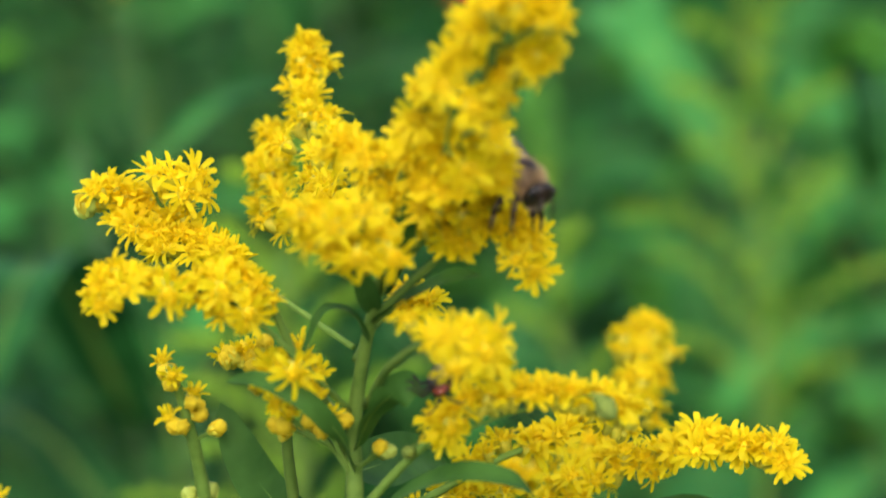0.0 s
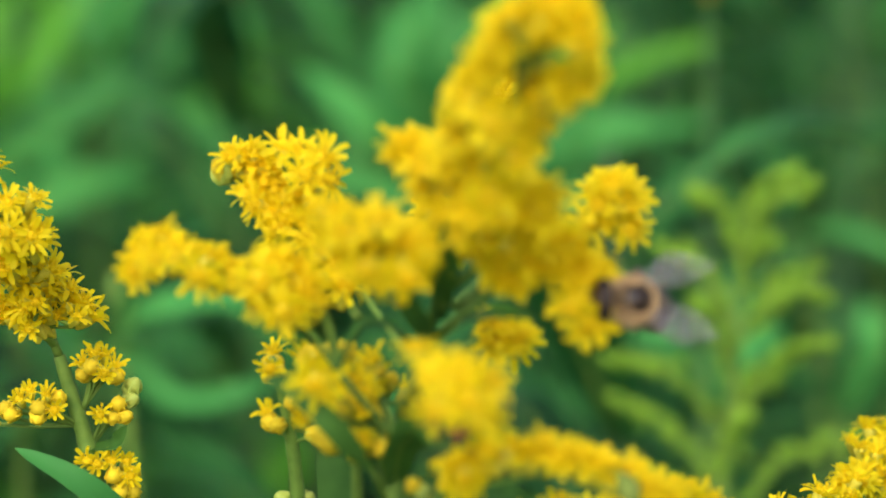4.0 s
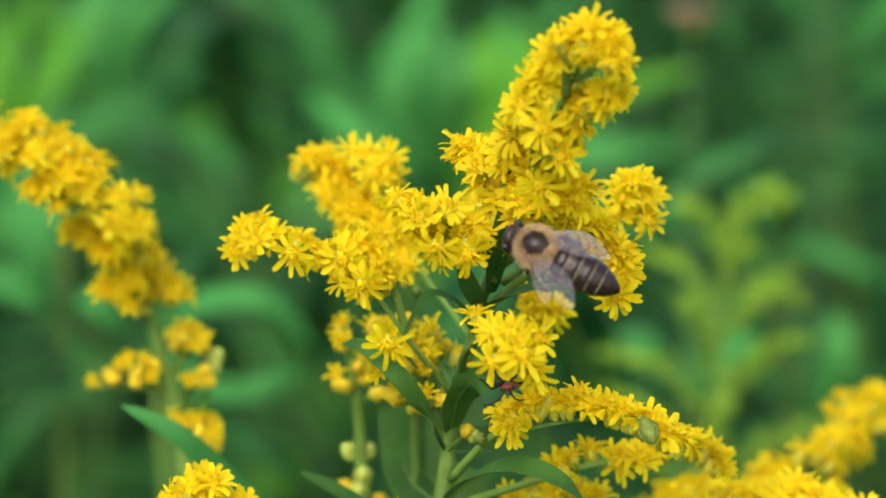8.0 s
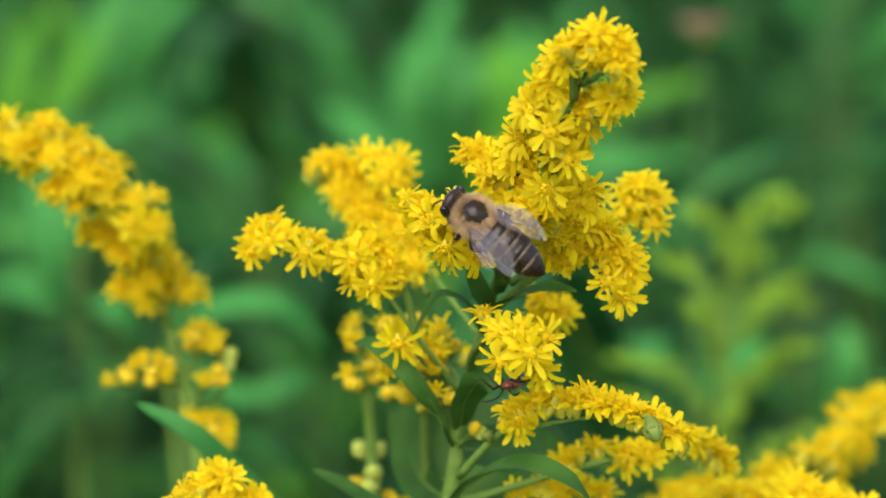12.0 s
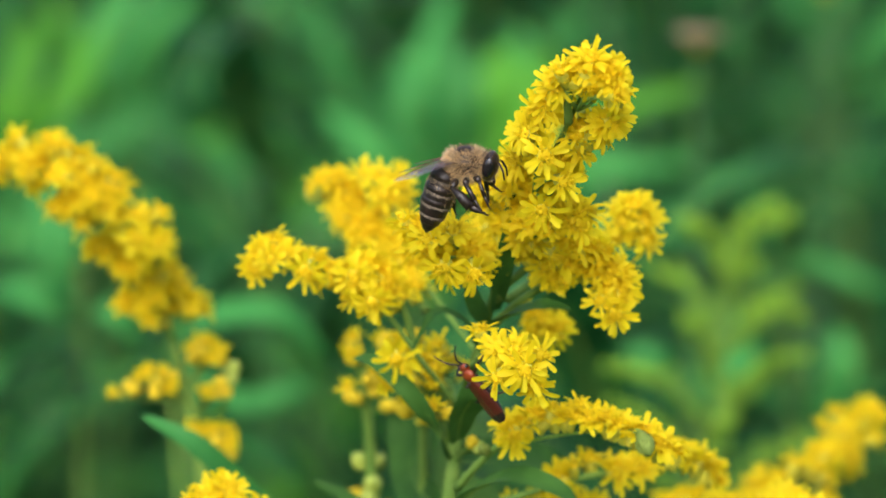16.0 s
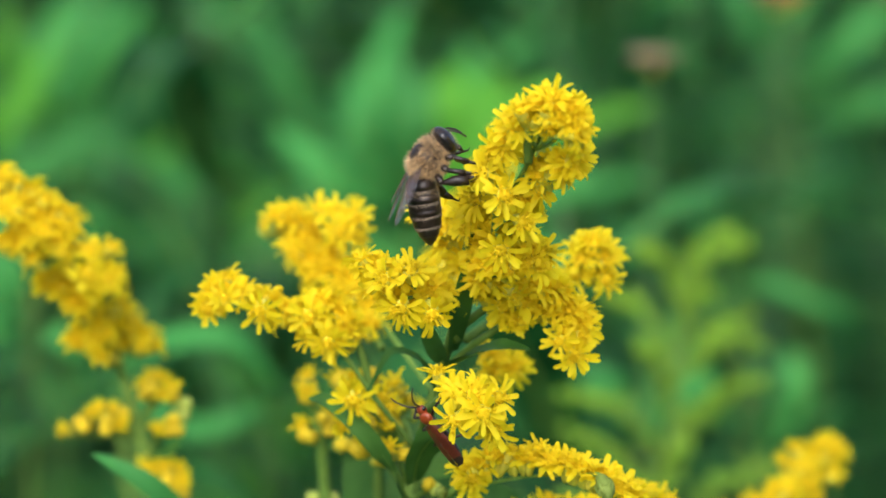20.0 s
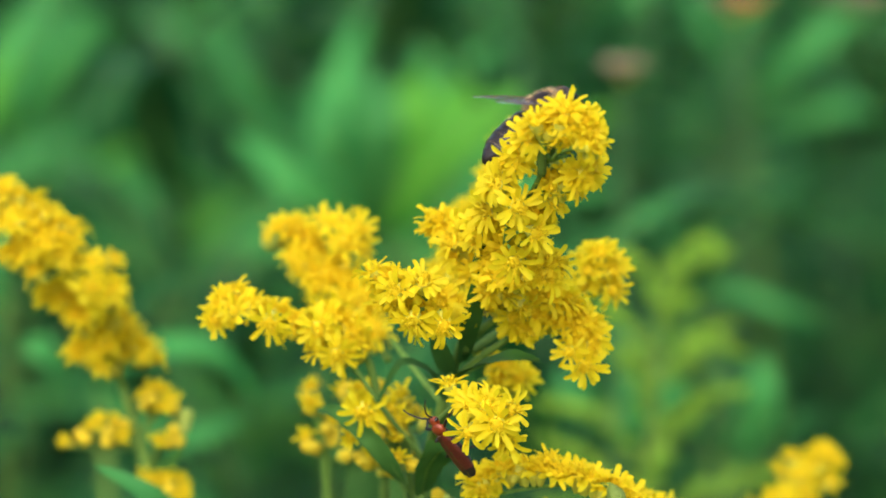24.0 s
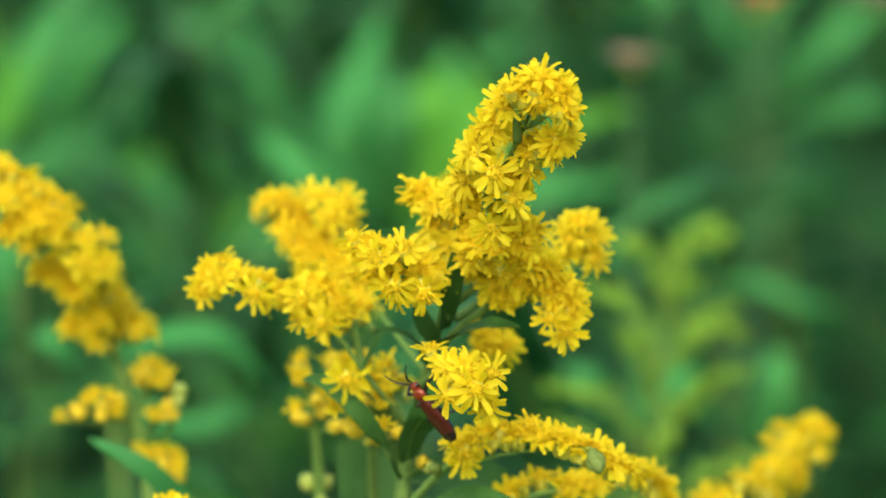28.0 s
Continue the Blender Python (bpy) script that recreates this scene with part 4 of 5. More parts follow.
broad_herb((-0.03, 0.60, 0.0), [([(0.0024, 0.5656, 0.8953), (0.0024, 0.5543, 0.9141), (0.0016, 0.5498, 0.9268), (0.0046, 0.5565, 0.9392)], 22, MIDLEAF), ([(0.0032, 0.5662, 0.8982), (0.0098, 0.5543, 0.9141), (0.0177, 0.5478, 0.9272), (0.0245, 0.5565, 0.9392)], 22, FRESH),
                                ([(0.0017, 0.5659, 0.8968), (-0.0065, 0.5586, 0.9103), (-0.0124, 0.5534, 0.9247), (-0.0140, 0.5644, 0.9380)], 21, MIDLEAF), ([(0.0024, 0.5688, 0.9008), (-0.0125, 0.5596, 0.9056), (-0.0244, 0.5592, 0.9132), (-0.0367, 0.5712, 0.9218)], 17, MIDLEAF),
                                ([(0.0024, 0.5640, 0.8880), (-0.0111, 0.5594, 0.8904), (-0.0245, 0.5604, 0.8948), (-0.0399, 0.5703, 0.8936)], 16, MIDLEAF), ([(0.0032, 0.5650, 0.8924), (0.0143, 0.5561, 0.8987), (0.0246, 0.5533, 0.9098), (0.0337, 0.5627, 0.9202)], 17, MIDLEAF),
                                ([(0.0021, 0.5694, 0.9038), (-0.0036, 0.5680, 0.9162), (-0.0028, 0.5652, 0.9318), (-0.0051, 0.5759, 0.9438)], 16, MIDLEAF)])
broad_herb((-0.16, 0.84, 0.0), [([(-0.1349, 0.7917, 0.8529), (-0.1235, 0.7763, 0.8764), (-0.1157, 0.7751, 0.8951), (-0.1135, 0.7946, 0.9144)], 22, FRESH), ([(-0.1349, 0.7913, 0.8510), (-0.1449, 0.7846, 0.8674), (-0.1528, 0.7778, 0.8836), (-0.1615, 0.7915, 0.9000)], 22, MIDLEAF),
                                ([(-0.1331, 0.7909, 0.8492), (-0.1116, 0.7827, 0.8584), (-0.0927, 0.7800, 0.8701), (-0.0765, 0.7880, 0.8837)], 20, MIDLEAF), ([(-0.1340, 0.7929, 0.8583), (-0.1172, 0.7857, 0.8729), (-0.1019, 0.7843, 0.8899), (-0.0894, 0.7934, 0.9090)], 19, FRESH),
                                ([(-0.1321, 0.7890, 0.8401), (-0.1079, 0.7796, 0.8439), (-0.0876, 0.7807, 0.8494), (-0.0678, 0.7911, 0.8501)], 19, MIDLEAF)], shift=(-0.027, 0, 0))
broad_herb((-0.05, 0.75, 0.0), [([(0.0134, 0.6461, 0.8789), (0.0193, 0.6387, 0.8955), (0.0285, 0.6356, 0.9108), (0.0442, 0.6409, 0.9222)], 26, FRESH), ([(0.0132, 0.6458, 0.8773), (0.0261, 0.6359, 0.8889), (0.0417, 0.6294, 0.8945), (0.0591, 0.6316, 0.8944)], 22, MIDLEAF),
                                ([(0.0128, 0.6466, 0.8804), (0.0104, 0.6408, 0.8978), (0.0106, 0.6394, 0.9139), (0.0158, 0.6470, 0.9278)], 24, FRESH), ([(0.0124, 0.6445, 0.8713), (0.0272, 0.6321, 0.8736), (0.0422, 0.6246, 0.8748), (0.0572, 0.6256, 0.8679)], 20, MIDLEAF)])
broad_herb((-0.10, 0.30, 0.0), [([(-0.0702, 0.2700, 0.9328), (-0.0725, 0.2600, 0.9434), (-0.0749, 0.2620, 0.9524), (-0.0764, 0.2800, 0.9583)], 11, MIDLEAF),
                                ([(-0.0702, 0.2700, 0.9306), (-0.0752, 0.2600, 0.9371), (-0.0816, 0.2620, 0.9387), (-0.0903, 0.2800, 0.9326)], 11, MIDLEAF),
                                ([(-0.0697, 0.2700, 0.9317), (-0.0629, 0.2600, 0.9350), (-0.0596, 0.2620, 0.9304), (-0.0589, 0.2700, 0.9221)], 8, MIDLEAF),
                                ([(-0.0703, 0.2700, 0.9242), (-0.0765, 0.2600, 0.9244), (-0.0831, 0.2620, 0.9197), (-0.0895, 0.2700, 0.9112)], 10, SHADEHERB),
                                ([(-0.0694, 0.2700, 0.9199), (-0.0730, 0.2550, 0.9172), (-0.0793, 0.2550, 0.9108), (-0.0852, 0.2600, 0.9052)], 11, SHADEHERB)])
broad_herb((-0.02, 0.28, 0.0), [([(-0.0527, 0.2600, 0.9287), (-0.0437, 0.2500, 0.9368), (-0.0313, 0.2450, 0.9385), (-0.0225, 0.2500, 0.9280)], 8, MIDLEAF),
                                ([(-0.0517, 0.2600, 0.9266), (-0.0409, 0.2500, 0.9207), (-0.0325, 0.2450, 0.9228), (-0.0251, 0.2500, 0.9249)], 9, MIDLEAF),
                                ([(-0.0527, 0.2600, 0.9277), (-0.0471, 0.2550, 0.9414), (-0.0433, 0.2600, 0.9456), (-0.0367, 0.2700, 0.9456)], 7, SHADEHERB),
                                ([(-0.0518, 0.2600, 0.9224), (-0.0399, 0.2500, 0.9144), (-0.0315, 0.2450, 0.9105), (-0.0257, 0.2500, 0.9039)], 8, SHADEHERB)])
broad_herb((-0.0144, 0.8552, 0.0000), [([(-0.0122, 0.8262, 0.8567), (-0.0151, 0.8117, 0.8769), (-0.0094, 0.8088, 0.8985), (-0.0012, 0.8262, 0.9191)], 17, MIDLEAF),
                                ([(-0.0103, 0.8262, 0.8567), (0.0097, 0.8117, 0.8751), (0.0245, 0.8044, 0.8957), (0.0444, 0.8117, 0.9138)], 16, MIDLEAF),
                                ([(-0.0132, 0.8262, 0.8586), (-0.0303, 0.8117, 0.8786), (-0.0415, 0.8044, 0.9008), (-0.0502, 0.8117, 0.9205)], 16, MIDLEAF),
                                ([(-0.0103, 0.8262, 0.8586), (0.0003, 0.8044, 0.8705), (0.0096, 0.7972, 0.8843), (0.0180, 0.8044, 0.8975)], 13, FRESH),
                                ([(-0.0132, 0.8262, 0.8547), (-0.0341, 0.8117, 0.8612), (-0.0528, 0.8044, 0.8759), (-0.0664, 0.8117, 0.8841)], 14, SHADEHERB),
                                ([(-0.0093, 0.8262, 0.8528), (0.0080, 0.8117, 0.8557), (0.0249, 0.8044, 0.8631), (0.0404, 0.8117, 0.8599)], 14, SHADEHERB)])
broad_herb((-0.1798, 0.9430, 0.0000), [([(-0.1236, 0.9130, 0.8540), (-0.1179, 0.8980, 0.8773), (-0.1070, 0.8905, 0.8971), (-0.0933, 0.8980, 0.9103)], 16, MIDLEAF),
                                ([(-0.1255, 0.9130, 0.8540), (-0.1341, 0.8980, 0.8752), (-0.1412, 0.8905, 0.8926), (-0.1458, 0.8980, 0.9099)], 16, FRESH),
                                ([(-0.1236, 0.9130, 0.8519), (-0.1017, 0.8980, 0.8692), (-0.0808, 0.8905, 0.8789), (-0.0609, 0.8980, 0.8841)], 16, MIDLEAF),
                                ([(-0.1257, 0.9130, 0.8498), (-0.1405, 0.8980, 0.8545), (-0.1558, 0.8905, 0.8598), (-0.1710, 0.8980, 0.8563)], 16, MIDLEAF),
                                ([(-0.1236, 0.9130, 0.8478), (-0.0998, 0.8980, 0.8485), (-0.0789, 0.8905, 0.8440), (-0.0651, 0.8980, 0.8281)], 16, MIDLEAF)])
broad_herb((0.22, 0.95, 0.0), [([(0.1445, 0.9500, 0.8626), (0.1543, 0.9300, 0.8830), (0.1651, 0.9200, 0.8972), (0.1826, 0.9300, 0.9085)], 22, MIDLEAF),
                                ([(0.1423, 0.9500, 0.8626), (0.1355, 0.9300, 0.8849), (0.1258, 0.9200, 0.9010), (0.1180, 0.9300, 0.9162)], 20, MIDLEAF),
                                ([(0.1446, 0.9500, 0.8583), (0.1590, 0.9300, 0.8661), (0.1743, 0.9200, 0.8722), (0.1924, 0.9300, 0.8685)], 20, MIDLEAF),
                                ([(0.1425, 0.9500, 0.8562), (0.1234, 0.9300, 0.8679), (0.1056, 0.9200, 0.8820), (0.0956, 0.9300, 0.8951)], 20, SHADEHERB)])
broad_herb((0.42, 0.62, 0.0), [([(0.2795, 0.6000, 0.8039), (0.2861, 0.5900, 0.8216), (0.2959, 0.5850, 0.8356), (0.3126, 0.5900, 0.8430)], 16, MIDLEAF),
                                ([(0.2792, 0.6000, 0.8006), (0.2877, 0.5900, 0.8046), (0.2973, 0.5850, 0.8004), (0.3103, 0.5900, 0.7865)], 16, MIDLEAF),
                                ([(0.2778, 0.6000, 0.8043), (0.2707, 0.5900, 0.8229), (0.2740, 0.5850, 0.8398), (0.2842, 0.5900, 0.8517)], 15, MIDLEAF),
                                ([(0.2760, 0.6000, 0.7877), (0.2592, 0.5900, 0.7969), (0.2450, 0.5850, 0.7944), (0.2354, 0.5900, 0.7835)], 15, MIDLEAF),
                                ([(0.2769, 0.6000, 0.7807), (0.2848, 0.5900, 0.7781), (0.2904, 0.5850, 0.7681), (0.2978, 0.5900, 0.7514)], 16, MIDLEAF),
                                ([(0.2749, 0.6000, 0.7777), (0.2620, 0.5900, 0.7762), (0.2522, 0.5850, 0.7677), (0.2507, 0.5900, 0.7531)], 15, SHADEHERB)])
broad_herb((0.16, 0.6, 0.0), [([(0.0880, 0.5600, 0.8818), (0.0900, 0.5500, 0.8984), (0.1011, 0.5450, 0.9084), (0.1178, 0.5500, 0.9127)], 12, SHADEHERB),
                                ([(0.0883, 0.5600, 0.8803), (0.0978, 0.5500, 0.8832), (0.1085, 0.5450, 0.8798), (0.1218, 0.5500, 0.8749)], 8, MIDLEAF),
                                ([(0.0887, 0.5600, 0.8788), (0.0798, 0.5500, 0.8885), (0.0733, 0.5450, 0.9000), (0.0705, 0.5500, 0.9111)], 10, SHADEHERB)])
broad_herb((0.17, 0.5, 0.0), [([(0.0922, 0.5000, 0.8509), (0.0948, 0.4900, 0.8622), (0.0971, 0.4850, 0.8720), (0.0963, 0.4900, 0.8802)], 13, MIDLEAF),
                                ([(0.0929, 0.5000, 0.8494), (0.0994, 0.4900, 0.8578), (0.1057, 0.4850, 0.8649), (0.1147, 0.4900, 0.8651)], 9, SHADEHERB),
                                ([(0.0916, 0.5000, 0.8494), (0.0854, 0.4900, 0.8592), (0.0764, 0.4850, 0.8648), (0.0684, 0.4900, 0.8635)], 9, SHADEHERB)])
broad_herb((0.08, 0.42, 0.0), [([(0.0533, 0.4000, 0.8780), (0.0562, 0.3900, 0.8883), (0.0607, 0.3850, 0.8953), (0.0691, 0.3900, 0.8973)], 15, MIDLEAF),
                                ([(0.0529, 0.4000, 0.8780), (0.0494, 0.3900, 0.8896), (0.0440, 0.3850, 0.8971), (0.0369, 0.3900, 0.8972)], 10, MIDLEAF)])
broad_herb((-0.02, 0.75, 0.0), [([(0.0131, 0.7000, 0.8681), (0.0258, 0.6900, 0.8853), (0.0448, 0.6850, 0.8989), (0.0761, 0.6900, 0.9093)], 17, FRESH),
                                ([(0.0138, 0.7000, 0.8663), (0.0312, 0.6900, 0.8746), (0.0513, 0.6850, 0.8831), (0.0769, 0.6900, 0.8841)], 13, MIDLEAF),
                                ([(0.0128, 0.7000, 0.8648), (0.0297, 0.6900, 0.8613), (0.0525, 0.6850, 0.8628), (0.0764, 0.6900, 0.8622)], 11, MIDLEAF),
                                ([(0.0115, 0.7000, 0.8683), (0.0129, 0.6900, 0.8869), (0.0176, 0.6850, 0.9038), (0.0324, 0.6900, 0.9161)], 15, MIDLEAF)])
broad_herb((-0.12, 0.5, 0.0), [([(-0.1167, 0.4800, 0.8313), (-0.1109, 0.4700, 0.8458), (-0.1017, 0.4650, 0.8586), (-0.0881, 0.4700, 0.8645)], 13, MIDLEAF),
                                ([(-0.1174, 0.4800, 0.8313), (-0.1192, 0.4700, 0.8487), (-0.1168, 0.4650, 0.8644), (-0.1102, 0.4700, 0.8746)], 13, MIDLEAF),
                                ([(-0.1181, 0.4800, 0.8313), (-0.1264, 0.4700, 0.8429), (-0.1309, 0.4650, 0.8558), (-0.1327, 0.4700, 0.8660)], 11, SHADEHERB)])


def blades(name, count, seed, place, label, size=(0.07, 0.14), broad=0.2, tones=(0,)):
    """Many single leaves joined into one mesh, each bent and folded."""
    g = random.Random(seed)
    M = Mesh()
    for i in range(count):
        o = place(g)
        if o is None:
            continue
        b, L = g.uniform(0, 6.28), g.uniform(*size) * (1 + 0.3 * max(0.0, o.xy.length - 3))
        d = Vector((math.cos(b), math.sin(b), 0))
        e = Vector((-math.sin(b), math.cos(b), 0)) * L * broad * 0.5
        rise = g.uniform(-0.1, 0.8)
        verts = []
        for q, w in ((0, 0.15), (0.25, 0.85), (0.5, 1.0), (0.78, 0.6), (1.0, 0.03)):
            c = o + d * L * q + Vector((0, 0, L * (rise * q - 0.55 * q * q)))
            verts += [c - e * w + Vector((0, 0, 0.15 * L * broad * w)), c, c + e * w + Vector((0, 0, 0.15 * L * broad * w))]
        M.add(verts, [(r * 3 + c, r * 3 + c + 1, r * 3 + c + 4, r * 3 + c + 3) for r in range(4) for c in range(2)], g.choice(tones))
        if i % 5 == 0:
            M.tube([(o.x, o.y, 0), (o.x, o.y, o.z)], [0.002, 0.0012], 5)
    tagged(new(name, M.build(name, [SHADEHERB, MIDLEAF, FRESH])), label, "herbs", kind="stuff")


def under(g):
    x, y = g.gauss(0.3, 0.65), 0.3 + abs(g.gauss(0, 1.45))
    gap = abs(x - 0.13) < g.uniform(0.08, 0.15) and y < g.uniform(2.0, 2.8) or abs(x + 0.115) < g.uniform(0.05, 0.1) and y < g.uniform(1.5, 2.0)
    if gap and g.random() < 0.9:
        return None
    return Vector((x, y, g.uniform(0.1, 0.6 if y < 1.6 else 0.95)))


def around(g):
    a, d = g.uniform(0, 6.28), 0.1 + 14.0 * g.random() ** 1.9
    x, y = 0.1 + d * math.cos(a), d * math.sin(a)
    if -0.45 < x < 0.9 and 0.3 < y < 1.7 or ((x - 0.25) / 1.1) ** 2 + ((y - 1.5) / 1.4) ** 2 < g.uniform(0.3, 1.3):
        return None
    near = -1.0 < x < 1.2 and -1.2 < y < 0.35
    return Vector((x, y, g.uniform(0.05, 0.7 if near else 0.95)))


# Low leaves take only the shade-dark tone; meadow leaves mix in brighter ones.
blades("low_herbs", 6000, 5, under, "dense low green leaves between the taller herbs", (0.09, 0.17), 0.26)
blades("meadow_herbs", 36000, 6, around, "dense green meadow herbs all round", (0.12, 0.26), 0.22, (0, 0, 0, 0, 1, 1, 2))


# ---- red and wilted flowers far behind ----
def poppy(place, mat, r, label):
    p = plant("poppy", (place[0], place[1] + 0.01, 0.0), label, "wildflower")
    b = p.location
    c = Vector(place) - b
    M = Mesh()
    M.tube([(0, 0, 0), (c.x * 0.3, c.y * 0.5, c.z * 0.6), tuple(c)], [0.0008, 0.0005, 0.0004], 6)
    part("stem", M.build("stem", [HERBSTEM]), p)
    for k in range(6):
        a = k * 1.05
        d = Vector((math.cos(a), math.sin(a), 0))
        me = leaf_mesh("petal", [c, c + d * r * 0.6 + Vector((0, 0, r * 0.35)), c + d * r + Vector((0, 0, r * 0.6))], r * 1.3, mat, (0, 0, 1), 0.3, 8, 0.1)
        part("petal", me, p)
    D = Mesh()
    D.lathe([(-0.1 * r, r * 0.1), (0.1 * r, r * 0.3), (0.35 * r, r * 0.25), (0.45 * r, r * 0.05)], 9, Matrix.Translation(c))
    part("seed_head", D.build("seed_head", [CUP]), p)


poppy((0.1949, 0.6212, 0.9042), RED, 0.012, "orange-red flower on a thin stalk among the herbs")
poppy((0.1156, 0.7036, 0.9386), RED, 0.006, "small red flower deep among the herbs")
poppy((0.0518, 0.3666, 0.9690), WILT, 0.006, "faded pink flower among the herbs")
poppy((0.2027, 1.0935, 0.8819), WILT, 0.02, "large faded flower far behind the herbs")
poppy((0.1327, 0.8965, 0.9108), WILT, 0.012, "faded pink flower far behind the herbs")


# ---- the honey bee ----
def ellipsoid(M, c, r, m=None, slot=0, rings=10, sides=14):
    prof = []
    for i in range(rings + 1):
        a = math.pi * (0.03 + 0.94 * i / rings)
        prof.append((-math.cos(a), math.sin(a)))
    t = Matrix.Translation(c) @ (m or Matrix.Identity(4)) @ Matrix.Diagonal((*r, 1))
    M.lathe(prof, sides, t, slot)


def fur(name, c, r, n, length, seed, mat, keep=None, lean=(-0.5, 0, 0.1)):
    """Short tapered hairs standing out of an egg shape."""
    g = random.Random(seed)
    verts, faces = [], []
    c, r = Vector(c), Vector(r)
    for i in range(n):
        u = Vector((g.gauss(0, 1), g.gauss(0, 1), g.gauss(0, 1))).normalized()
        if keep and not keep(u):
            continue
        p = c + Vector((u.x * r.x, u.y * r.y, u.z * r.z)) * 0.97
        nor = Vector((u.x / r.x, u.y / r.y, u.z / r.z)).normalized()
        w = (nor + Vector(lean) * g.uniform(0.2, 1.0) + Vector((g.uniform(-.35, .35), g.uniform(-.35, .35), g.uniform(-.35, .35)))).normalized()
        L = length * g.uniform(0.55, 1.15)
        s = w.orthogonal().normalized()
        s = (Matrix.Rotation(g.uniform(0, 6.28), 3, w) @ s) * 0.014
        mid = p + w * L * 0.6 + Vector((0, 0, 0.05 * L))
        k = len(verts)
        verts += [p - s, p + s, mid + s * 0.7, mid - s * 0.7, p + w * L]
        faces += [(k, k + 1, k + 2, k + 3), (k + 3, k + 2, k + 4)]
    return mesh_from(name, [v * MM for v in verts], faces, [mat])


def scaled(M, name, mats):
    M.v = [v * MM for v in M.v]
    return M.build(name, mats)


def wing_mesh(name, L, W):
    """A wing along -x from its root: a thin membrane with raised veins."""
    n = 14
    M = Mesh()
    up, lo = [], []
    for i in range(n):
        s = i / (n - 1)
        a = W * (0.25 * math.sin(math.pi * min(s * 1.1, 1)) + 0.05)
        b = -W * (0.1 + 0.62 * math.sin(math.pi * (s ** 1.25) * 0.98) ** 0.8) if s > 0 else -0.05 * W
        if s == 1:
            a, b = -0.12 * W, -0.2 * W
        up.append(Vector((-L * s, a, 0.1 * math.sin(s * 3))))
        lo.append(Vector((-L * s * 0.985, b, 0.1 * math.sin(s * 3) - 0.05)))
    verts = up + lo
    M.add(verts, [(i, i + 1, n + i + 1, n + i) for i in range(n - 1)], 0)
    M.tube([p + Vector((0, 0, 0.01)) for p in up], [0.05 * (1 - 0.7 * i / n) for i in range(n)], 5, slot=1)
    for f in ((0.3, 0.9), (0.55, 0.85), (0.78, 0.7)):
        pts = [up[int(i * f[1])].lerp(lo[int(i * f[1])], f[0] * min(1, 0.4 + i / 9)) + Vector((0, 0, 0.02)) for i in range(n)]
        M.tube(pts, [0.015] * n, 4, slot=1)
    for i in (4, 7, 9):
        M.tube([up[i].lerp(lo[i], 0.08), up[i + 1].lerp(lo[i + 1], 0.5), up[i].lerp(lo[i], 0.85)], [0.016] * 3, 4, slot=1)
    return scaled(M, name, [WING, BROWN])


